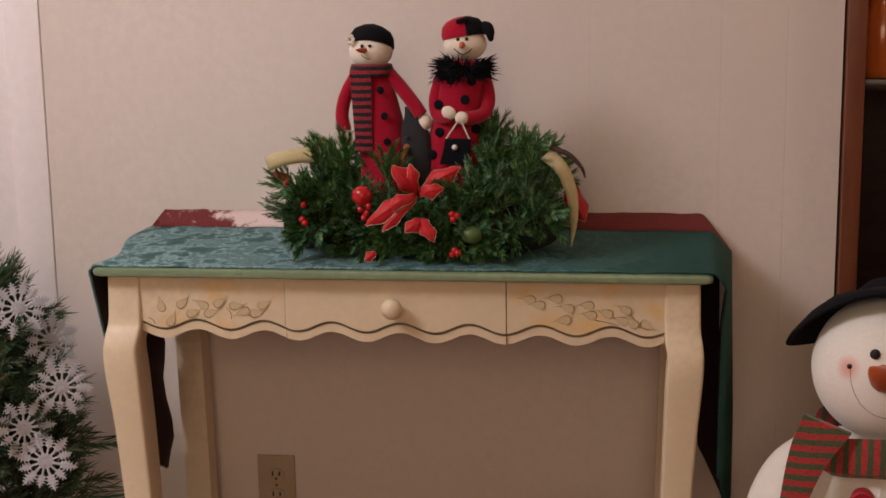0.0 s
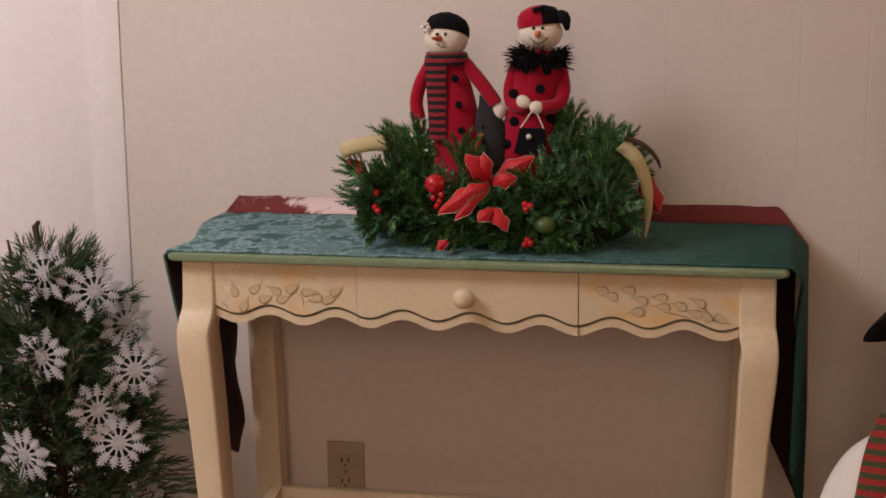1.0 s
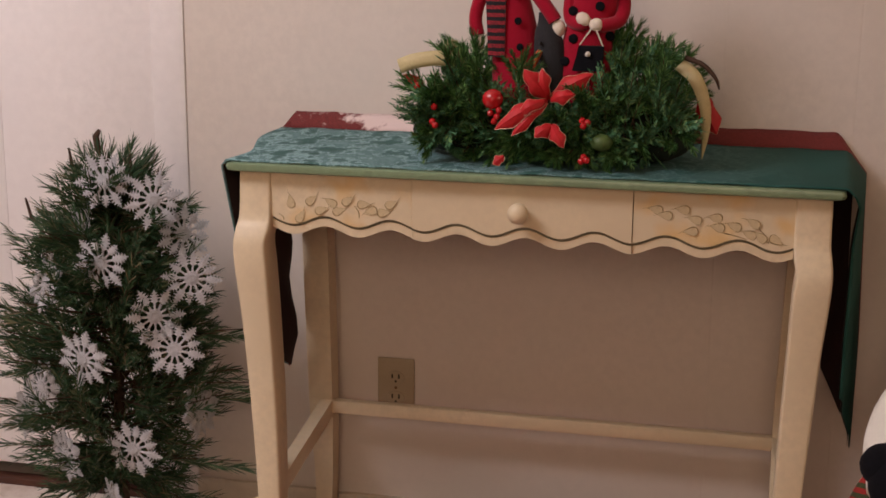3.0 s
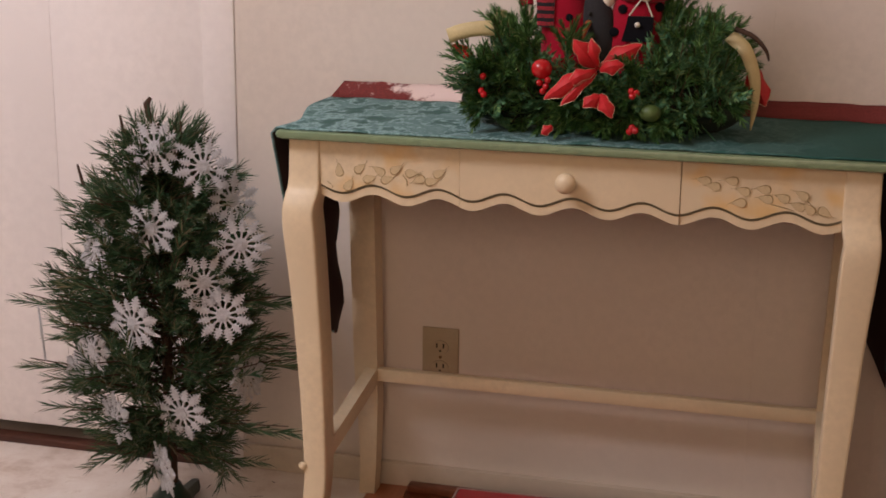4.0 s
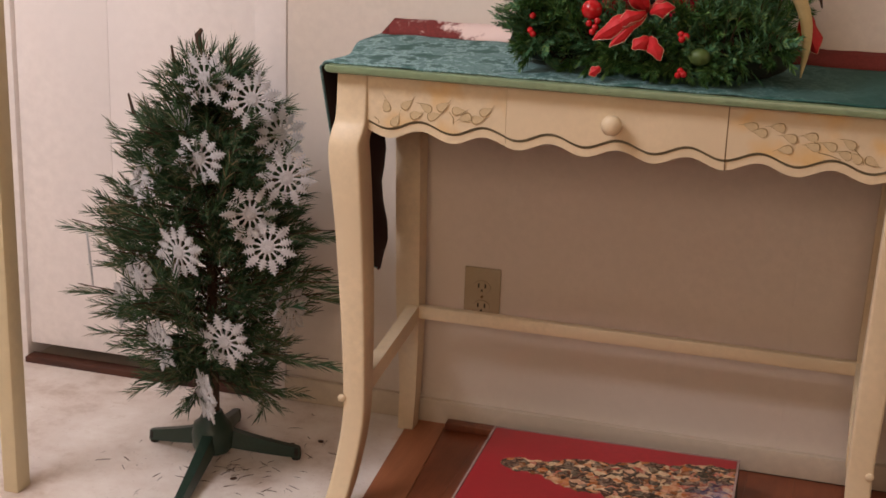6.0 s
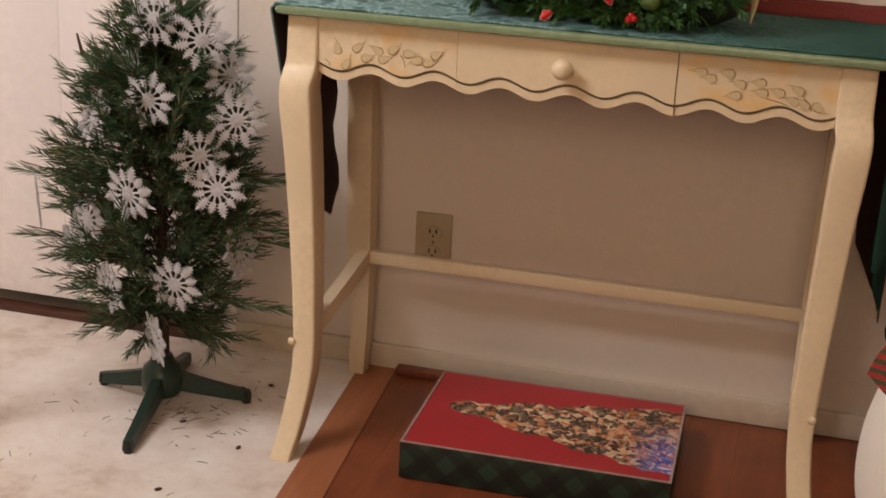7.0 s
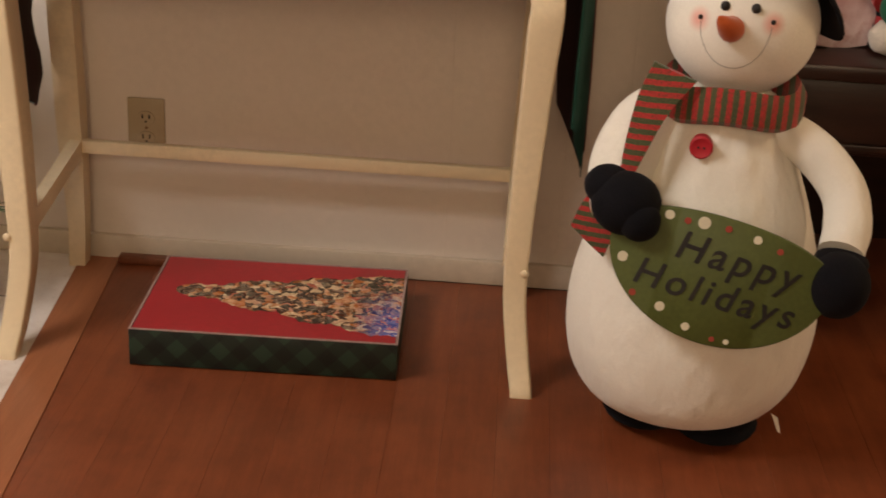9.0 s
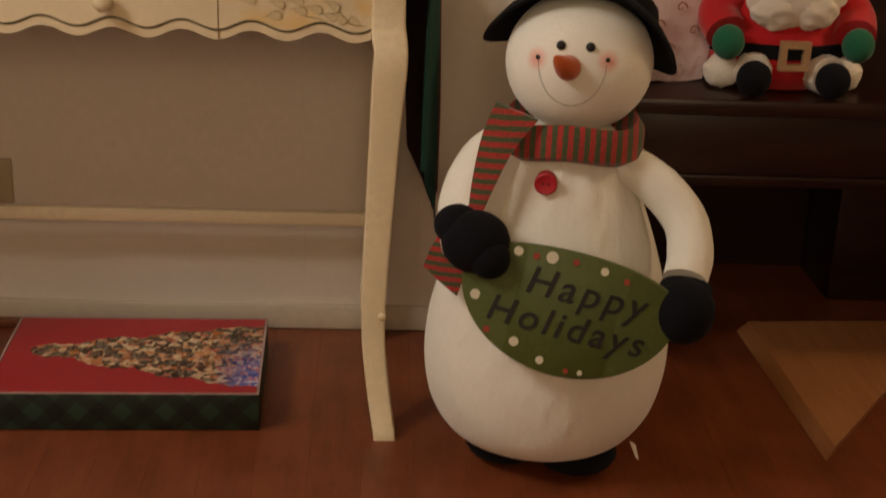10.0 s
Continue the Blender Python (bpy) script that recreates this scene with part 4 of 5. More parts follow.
# ---------------------------------------------------------------- small tree
TREE_R = [(0.13, 0.06), (0.18, 0.135), (0.27, 0.215), (0.36, 0.220), (0.44, 0.195), (0.52, 0.155), (0.60, 0.112), (0.66, 0.075), (0.73, 0.020)]


def trunk_at(z):
    return Vector((-0.698 - 0.012 * (z / 0.7), -0.300 + 0.035 * (z / 0.7), z))


def build_tree():
    t = thing("artificial_tree", "small artificial pine tree with sparse long needles on plastic stand", "christmas tree", at=(0, 0, 0))
    bm = tube([trunk_at(0.06 + 0.67 * i / 12) for i in range(13)], [0.013 - 0.0085 * i / 12 for i in range(13)], 10)
    part("trunk", bm, M_BARK, t)
    stick = tube([(-0.714, -0.266, 0.69), (-0.735, -0.246, 0.725), (-0.742, -0.241, 0.738), (-0.745, -0.240, 0.758), (-0.738, -0.240, 0.768)], [0.002, 0.002, 0.0055, 0.006, 0.0035], 8)
    part("top_twig", stick, M_BARK, t, "bare brown wire twig at the top")
    for x, y, z, lean in ((-0.668, -0.275, 0.665, 0.012), (-0.622, -0.275, 0.64, 0.022), (-0.845, -0.29, 0.585, -0.03), (-0.775, -0.27, 0.67, -0.014)):
        part("top_twig", tube([(x - lean, y, z), (x, y, z + 0.04), (x + lean * 0.2, y - 0.004, z + 0.072)], [0.0014, 0.0032, 0.0018], 7), M_BARK, t)
    lv, rnd = Leafage(11), random.Random(12)
    wires = bmesh.new()
    for i in range(215):
        z = 0.155 + 0.515 * (i + rnd.random()) / 215
        r = lerp_table(TREE_R, z)[0] * rnd.uniform(0.6, 1.08)
        a = i * 2.39996 + rnd.uniform(-0.3, 0.3)
        p = trunk_at(z)
        up = rnd.uniform(0.05, 0.65) + (0.5 if z > 0.60 else 0) - (0.35 if z < 0.22 else 0)
        d = Vector((math.cos(a), math.sin(a), up)).normalized()
        if (p + d * r).y > -0.02:
            r *= 0.6
        lv.twig(p, d, r, 64, 0.031, 0.0021, 0.72, 0.02, 0.15)
        for k in range(3):
            q = p + d * r * rnd.uniform(0.4, 0.85)
            e = (d + Vector((rnd.uniform(-1, 1), rnd.uniform(-1, 1), rnd.uniform(-0.2, 1.1))) * 0.9).normalized()
            lv.twig(q, e, rnd.uniform(0.040, 0.075), 30, 0.030, 0.0019, 0.66, 0.0, 0.05)
        tube([p, p + d * r * 0.5, p + d * r], [0.0022, 0.0018, 0.0010], 5, wires)
    for i in range(95):
        z = 0.16 + 0.47 * rnd.random()
        a = rnd.uniform(0, 6.283)
        lv.twig(trunk_at(z), Vector((math.cos(a), math.sin(a), rnd.uniform(-0.3, 0.5))), lerp_table(TREE_R, z)[0] * 0.55, 34, 0.042, 0.0024, 0.9, 0.0, 0.0)
    # stray long sprigs that stand out of the outline
    for z, a, r in ((0.375, 3.05, 0.29), (0.42, 0.1, 0.23), (0.28, 3.3, 0.25), (0.60, 2.8, 0.15), (0.64, 0.3, 0.12), (0.21, -0.2, 0.24), (0.67, 2.0, 0.07), (0.34, -0.12, 0.25), (0.30, 0.25, 0.25), (0.68, 1.1, 0.07)):
        p, d = trunk_at(z), Vector((math.cos(a), math.sin(a) * 0.8, 0.12)).normalized()
        lv.twig(p, d, r, 75, 0.045, 0.0019, 0.5, 0.015, 0.4)
        tube([p, p + d * r], [0.002, 0.001], 5, wires)
    tagged(part("wire_branch", wires, M_BARK, t), kind="stuff")
    lv.mesh("crown", M_NEEDLE, t, "dark green needles with brown tips")
    # stand: hub and legs
    bm = loft([ellipse((-0.698, -0.300, z), r, r, 24) for z, r in ((0.022, 0.030), (0.030, 0.036), (0.055, 0.038), (0.074, 0.034), (0.082, 0.024), (0.098, 0.017))])
    hub = part("stand_hub", bm, M_STAND, t, "dark green plastic stand")
    for ex, ey in ((-0.555, -0.240), (-0.664, -0.504), (-0.840, -0.262), (-0.735, -0.12)):
        c, e = Vector((-0.698, -0.300, 0)), Vector((ex, ey, 0))
        d = (e - c).normalized()
        n_ = Vector((-d.y, d.x, 0))
        rings = []
        for k in range(7):
            f = k / 6
            q = c + d * (0.022 + ((e - c).length - 0.022) * f)
            top, low, w = 0.068 - 0.044 * f ** 0.8, 0.026 * (1 - f) ** 1.2 + 0.006, 0.013 - 0.004 * f
            rings.append([q + n_ * w + Vector((0, 0, low)), q - n_ * w + Vector((0, 0, low)), q - n_ * w * 0.75 + Vector((0, 0, top)), q + n_ * w * 0.75 + Vector((0, 0, top))])
        part("stand_leg", loft(rings), M_STAND, hub)
        foot = loft([ellipse((e.x - d.x * 0.006, e.y - d.y * 0.006, z), r, r, 12) for z, r in ((0.0005, 0.008), (0.012, 0.0095), (0.024, 0.008))])
        part("stand_foot", foot, M_DARK, hub)


def snowflake_meshes():
    th = 0.0013

    def finish(name, bm):
        me = bpy.data.meshes.new(name)
        bmesh.ops.recalc_face_normals(bm, faces=bm.faces)
        bm.to_mesh(me)
        bm.free()
        me.materials.append(M_FLAKE)
        return me

    def plate(half):
        """A flat lobe from (radius, half width) rows."""
        return loft([[Vector((x, -th, -w)), Vector((x, -th * 1.5, 0)), Vector((x, -th, w)), Vector((x, th, w)), Vector((x, th, -w))] for x, w in [(x * 1.12, w * 1.12) for x, w in half]])
    hub = loft([ellipse((0, y, 0), r, r, 20, "Y") for r, y in ((0.0070, -0.0030), (0.0085, -0.0024), (0.0088, -0.0013), (0.0122, -0.0013), (0.0125, 0.0013), (0.0070, 0.0016))])
    arm = plate(((0.009, 0.0016), (0.0205, 0.0018), (0.0225, 0.0066), (0.0240, 0.0040), (0.0250, 0.0042), (0.0275, 0.0082), (0.0288, 0.0046), (0.0298, 0.0044), (0.0322, 0.0090), (0.0333, 0.0038), (0.0345, 0.0034), (0.0368, 0.0078), (0.0375, 0.0018), (0.0388, 0.0018), (0.0405, 0.0054), (0.0412, 0.0014), (0.0450, 0.0008)))
    lobe = plate(((0.009, 0.0013), (0.0200, 0.0015), (0.0220, 0.0064), (0.0232, 0.0040), (0.0245, 0.0040), (0.0268, 0.0078), (0.0280, 0.0036), (0.0290, 0.0034), (0.0310, 0.0074), (0.0318, 0.0016), (0.0330, 0.0016), (0.0345, 0.0050), (0.0352, 0.0012), (0.0385, 0.0006)))
    return finish("snowflake_hub", hub), finish("arm", arm), finish("lobe", lobe)


def build_snowflakes():
    hub, arm, lobe = snowflake_meshes()
    rnd = random.Random(5)
    flakes = [(-0.677, -0.372, 0.577, -6), (-0.689, -0.425, 0.431, -12), (-0.787, -0.352, 0.531, -48), (-0.783, -0.390, 0.366, -22), (-0.560, -0.362, 0.438, 14), (-0.590, -0.365, 0.492, 40), (-0.685, -0.330, 0.702, -4),
              (-0.608, -0.315, 0.672, 30), (-0.542, -0.325, 0.548, 34), (-0.617, -0.408, 0.279, 4), (-0.655, -0.405, 0.175, -34), (-0.757, -0.370, 0.241, -30), (-0.545, -0.300, 0.315, 62), (-0.905, -0.340, 0.370, -50), (-0.760, -0.275, 0.63, -40), (-0.845, -0.330, 0.300, -40), (-0.575, -0.275, 0.610, 35)]
    for x, y, z, turn in flakes:
        ob = new("snowflake_ornament", hub)
        ob.matrix_world = pose(x, y - 0.008, z, rnd.uniform(-20, 8), rnd.uniform(0, 60), turn + rnd.uniform(-6, 6))
        tagged(ob, "white glittered plastic snowflake ornament hanging on the tree", "ornament", "snowflakes on the tree")
        for i in range(6):
            for name, me, a in (("arm", arm, 60 * i), ("lobe", lobe, 60 * i + 30)):
                p = new(name, me)
                p.parent = ob
                p.matrix_basis = pose(0, 0, 0, 0, a, 0)


def build_litter():
    lv, rnd = Leafage(21), random.Random(22)
    for i in range(120):
        r, a = abs(rnd.gauss(0, 0.2)), rnd.uniform(0, 6.3)
        p = Vector((-0.64 + math.cos(a) * r, -0.33 + math.sin(a) * r, 0.0016))
        if p.x > -0.45 or p.y > -0.01:
            continue
        b = rnd.uniform(0, 6.3)
        lv.needle(p, Vector((math.cos(b), math.sin(b), 0.02)), rnd.uniform(0.01, 0.034), 0.0013)
    ob = lv.mesh("fallen_needles", M_BARK, None, "dry brown needles scattered on the pale floor")
    tagged(ob, category="needles")
    crumbs = bmesh.new()
    for x, y in ((-0.56, -0.60), (-0.545, -0.16), (-0.59, -0.19), (-0.63, -0.36), (-0.50, -0.42), (-0.54, -0.685), (-0.56, -0.72)):
        ball((x, y, 0.0028), (0.009 * rnd.uniform(0.5, 1), 0.004, 0.0025), crumbs, 0, 8, 6, Matrix.Rotation(rnd.uniform(0, 3), 4, "Z"))
    tagged(part("floor_crumbs", crumbs, M_BARK), "small brown crumbs lying on the pale floor", "crumbs", kind="stuff")


# ---------------------------------------------------------------- centrepiece
M_PETAL = plain("red_velvet", (0.54, 0.012, 0.016), 0.6, 0.15, 30, 200, 0.2)
M_GOLD = plain("gold_cord", (0.70, 0.50, 0.32), 0.4, 0.15, 60, 300, 0.2, 0.2)
M_RIBBON = plain("cream_ribbon", (0.60, 0.50, 0.25), 0.5, 0.12, 30, 300, 0.2)
M_BERRY = plain("red_berry", (0.46, 0.010, 0.012), 0.25, 0.1, 30, 200, 0.03)
M_DOLL_RED = fuzzy("crimson_felt", (0.36, 0.006, 0.024), 0.15, 0.15)
M_DOLL_SCARF = striped("black_red_knit", (0.010, 0.008, 0.011), (0.33, 0.02, 0.03), "Z", 0.0118)
M_DOLL_FACE = fuzzy("cream_felt", (0.80, 0.71, 0.58), 0.06)
M_GREY = fuzzy("dark_grey_felt", (0.035, 0.034, 0.036), 0.2, 0.1)
M_PEARL = plain("pearl", (0.75, 0.70, 0.60), 0.25, 0.05, 30, 200, 0.03)


def petal(name, basep, tip, width, bend, parent):
    """A pointed velvet leaf with a gold cord along its edge."""
    b0, t0 = Vector(basep), Vector(tip)
    d = t0 - b0
    n_ = Vector((0, -1, 0.25)).normalized()
    s_ = d.cross(n_).normalized()
    rows = []
    for i in range(11):
        f = i / 10
        w = width * 0.5 * lerp_table([(0.0, 0.30), (0.25, 0.72), (0.5, 1.0), (0.72, 0.80), (0.9, 0.36), (1.0, 0.05)], f)[0]
        c = b0 + d * f + n_ * bend * math.sin(math.pi * f)
        ph = b0.x * 300 + t0.z * 170
        ruck = n_ * 0.16 * w * math.sin(f * 9 + ph)
        rows.append([c + s_ * w * k * (1 + 0.22 * math.sin(f * 11 + ph + k * 1.7)) - n_ * 0.55 * w * abs(k) + ruck * k for k in (-1, -0.5, 0, 0.5, 1)])
    bm = loft(rows, closed=False)
    ob = part(name, bm, M_PETAL, parent)
    so = ob.modifiers.new("thickness", "SOLIDIFY")
    so.thickness = 0.0012
    rim = [r[0] for r in rows] + [r[4] for r in rows[::-1]]
    part("gold_rim", tube(rim, 0.00035, 5), M_GOLD, ob, "gold cord edge")


def strap(name, pts, width, material, parent, label="", taper=0.0):
    rows = []
    line = spline(pts, 6)
    for i, p in enumerate(line):
        d = (line[min(i + 1, len(line) - 1)] - line[max(i - 1, 0)]).normalized()
        s_ = d.cross(Vector((0.25, -1, 0.2))).normalized() * width * 0.5 * (1 - taper * (i / (len(line) - 1)) ** 2.5)
        rows.append([p - s_, p - s_ * 0.3 + Vector((0, -0.002, 0)), p + s_ * 0.3 + Vector((0, -0.002, 0)), p + s_])
    ob = part(name, loft(rows, closed=False), material, parent, label)
    so = ob.modifiers.new("thickness", "SOLIDIFY")
    so.thickness = 0.0012


def build_centrepiece():
    c = thing("holiday_centrepiece", "artificial pine garland centrepiece with red bow, berries and ribbon", "centrepiece")
    rnd = random.Random(31)
    pine, cedar = Leafage(32), Leafage(33)
    stems = bmesh.new()
    # Added near-black core; shade between the sprays is put into its colour.
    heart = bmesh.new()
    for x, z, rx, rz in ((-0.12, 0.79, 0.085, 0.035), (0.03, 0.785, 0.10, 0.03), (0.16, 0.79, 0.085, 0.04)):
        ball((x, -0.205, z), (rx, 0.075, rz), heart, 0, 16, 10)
    part("shade_core", heart, plain("core_shade", (0.008, 0.018, 0.008), 0.95, 0.3, 30, 200, 0.6), c, "near-black core giving the shade inside the garland")

    def height(x):
        """How high the sprays stand, along the garland."""
        return lerp_table([(-0.23, 0.85), (-0.19, 0.89), (-0.14, 0.925), (-0.09, 0.905), (-0.04, 0.875), (0.02, 0.845), (0.075, 0.86), (0.10, 0.93), (0.135, 0.965), (0.185, 0.955), (0.215, 0.91), (0.265, 0.86)], x)[0]
    for i in range(400):
        x = rnd.uniform(-0.165, 0.215)
        y = -0.20 + rnd.uniform(-0.08, 0.07)
        p = Vector((x, y, rnd.uniform(0.77, 0.82)))
        tx = x + rnd.uniform(-0.045, 0.04)
        front = rnd.random()
        ty = -0.20 + (rnd.uniform(-0.125, -0.05) if front < 0.6 else rnd.uniform(-0.05, 0.09))
        hz = height(max(-0.23, min(0.265, tx)))
        tz = 0.765 + (hz - 0.765) * (rnd.random() ** 0.55 if front > 0.5 else rnd.uniform(0.0, 0.78))
        tip = Vector((tx, ty, tz))
        d = tip - p
        if d.length < 0.04:
            d = d.normalized() * 0.05
        if i % 2:
            pine.twig(p, d, d.length * 0.95, 120, 0.020, 0.0018, 0.80, 0.0, 0.15)
            for k in range(2):
                e = d.normalized() + Vector((rnd.uniform(-1, 1), rnd.uniform(-1.2, 0.4), rnd.uniform(-0.6, 0.4))) * 0.8
                pine.twig(p + d * rnd.uniform(0.45, 0.8), e, 0.036, 56, 0.017, 0.0018, 0.72, 0.0, 0.05)
        else:
            cedar.twig(p, d, d.length * 0.8, 40, 0.015, 0.0020, 0.7, 0.0, 0.3)
            for k in range(5):
                e = d.normalized() + Vector((rnd.uniform(-1, 1), rnd.uniform(-1.2, 0.5), rnd.uniform(-0.6, 0.6))) * 0.75
                cedar.flat_spray(p + d * rnd.uniform(0.5, 0.8), e, rnd.uniform(0.03, 0.05), 16, 0.0125, 0.0022)
        tube([p, p + d], [0.0014, 0.0008], 4, stems)
    # sprays that reach out of the outline
    for a, b in (((-0.12, -0.2, 0.84), (-0.155, -0.2, 0.932)), ((-0.10, -0.2, 0.84), (-0.105, -0.21, 0.93)), ((0.12, -0.19, 0.85), (0.135, -0.18, 0.962)), ((0.15, -0.19, 0.85), (0.195, -0.18, 0.94)), ((0.18, -0.19, 0.84), (0.225, -0.2, 0.915)),
                 ((0.10, -0.2, 0.86), (0.118, -0.2, 0.955)), ((-0.16, -0.2, 0.82), (-0.215, -0.2, 0.86)), ((-0.03, -0.24, 0.83), (-0.02, -0.26, 0.915)), ((0.2, -0.2, 0.82), (0.245, -0.2, 0.885)), ((0.02, -0.27, 0.80), (-0.03, -0.335, 0.785)), ((0.1, -0.26, 0.80), (0.13, -0.33, 0.775)), ((-0.13, -0.26, 0.80), (-0.16, -0.32, 0.785)), ((0.07, -0.27, 0.82), (0.085, -0.32, 0.865))):
        p, q = Vector(a), Vector(b)
        d = (q - p).normalized()
        side = d.cross(Vector((0, 1, 0.2))).normalized()
        pine.twig(p, d, (q - p).length, 150, 0.018, 0.0015, 0.72, 0.0, 0.1)
        for k in range(8):
            e = d + side * (-0.95 + 1.9 * k / 7) + Vector((0, rnd.uniform(-0.3, 0.2), 0))
            pine.twig(p + d * (q - p).length * rnd.uniform(0.35, 0.72), e, 0.042, 60, 0.015, 0.0014, 0.68, 0.0, 0.05)
    tagged(part("wire_stem", stems, M_BARK, c), kind="stuff")
    pine.mesh("pine_sprays", M_PINE, c, "dark green pine sprays")
    cedar.mesh("cedar_sprays", M_CEDAR, c, "lighter flat cedar sprays")
    # red bow of velvet leaves
    for b0, t0, w, bend in (((0.032, -0.300, 0.858), (-0.004, -0.318, 0.903), 0.036, 0.012), ((0.026, -0.315, 0.858), (-0.044, -0.330, 0.814), 0.030, 0.016), ((0.034, -0.290, 0.862), (0.094, -0.285, 0.896), 0.034, 0.010),
                            ((0.040, -0.320, 0.822), (0.016, -0.335, 0.806), 0.026, 0.010), ((0.038, -0.320, 0.824), (0.060, -0.335, 0.792), 0.026, 0.010), ((-0.030, -0.330, 0.775), (-0.045, -0.335, 0.762), 0.018, 0.004), ((0.030, -0.305, 0.862), (0.022, -0.312, 0.905), 0.022, 0.012), ((0.030, -0.312, 0.858), (-0.010, -0.330, 0.838), 0.024, 0.020), ((0.030, -0.312, 0.856), (-0.018, -0.334, 0.806), 0.022, 0.010), ((0.034, -0.305, 0.858), (0.072, -0.312, 0.868), 0.026, 0.014)):
        petal("bow_leaf", Vector(b0) + Vector((0, -0.022, 0)), Vector(t0) + Vector((0, -0.022, 0)), w * 0.86, bend, c)
    part("apple", ball((-0.051, -0.335, 0.857), (0.0158, 0.0158, 0.0150)), M_BERRY, c, "glossy red apple")
    for px, pz, y in ((-0.043, 0.836, -0.327), (-0.053, 0.841, -0.325), (-0.040, 0.846, -0.328), (-0.047, 0.829, -0.328), (0.086, 0.827, -0.325), (0.092, 0.832, -0.325), (0.084, 0.834, -0.322), (0.085, 0.775, -0.33), (0.093, 0.777, -0.33), (0.088, 0.781, -0.328), (-0.140, 0.818, -0.315), (-0.145, 0.823, -0.312), (-0.143, 0.845, -0.31), (-0.184, 0.868, -0.25)):
        part("berry", ball((px, y - 0.016, pz - 0.004), 0.0052, seg=12, rings=8), M_BERRY, c)
    part("green_pod", ball((0.113, -0.332, 0.798), (0.016, 0.013, 0.013)), plain("lime_pod", (0.07, 0.12, 0.025), 0.5, 0.15, 30, 200, 0.2), c, "lime green pod")
    strap("ribbon", [(-0.12, -0.20, 0.902), (-0.165, -0.215, 0.903), (-0.20, -0.22, 0.898), (-0.226, -0.215, 0.888)], 0.024, M_RIBBON, c, "cream gold ribbon loop")
    strap("ribbon", [(-0.148, -0.18, 0.86), (-0.150, -0.185, 0.90), (-0.147, -0.185, 0.93)], 0.020, M_RIBBON, c, "cream gold ribbon loop")
    strap("ribbon", [(0.215, -0.21, 0.905), (0.240, -0.225, 0.885), (0.256, -0.235, 0.848), (0.260, -0.24, 0.808), (0.256, -0.24, 0.765)], 0.022, M_RIBBON, c, "cream gold ribbon tail", 0.9)
    strap("ribbon", [(0.222, -0.21, 0.915), (0.250, -0.215, 0.905), (0.270, -0.215, 0.885), (0.276, -0.21, 0.868)], 0.008, M_BARK, c, "brown curled ribbon end", 0.7)
    petal("side_leaf", (0.245, -0.19, 0.86), (0.275, -0.185, 0.795), 0.035, 0.006, c)
    petal("side_leaf", (-0.19, -0.2, 0.86), (-0.225, -0.2, 0.872), 0.018, 0.004, c)


def spots(bm, pts, r, mt):
    for p in pts:
        ball(p, (r, 0.0016, r), bm, mt, 12, 6)


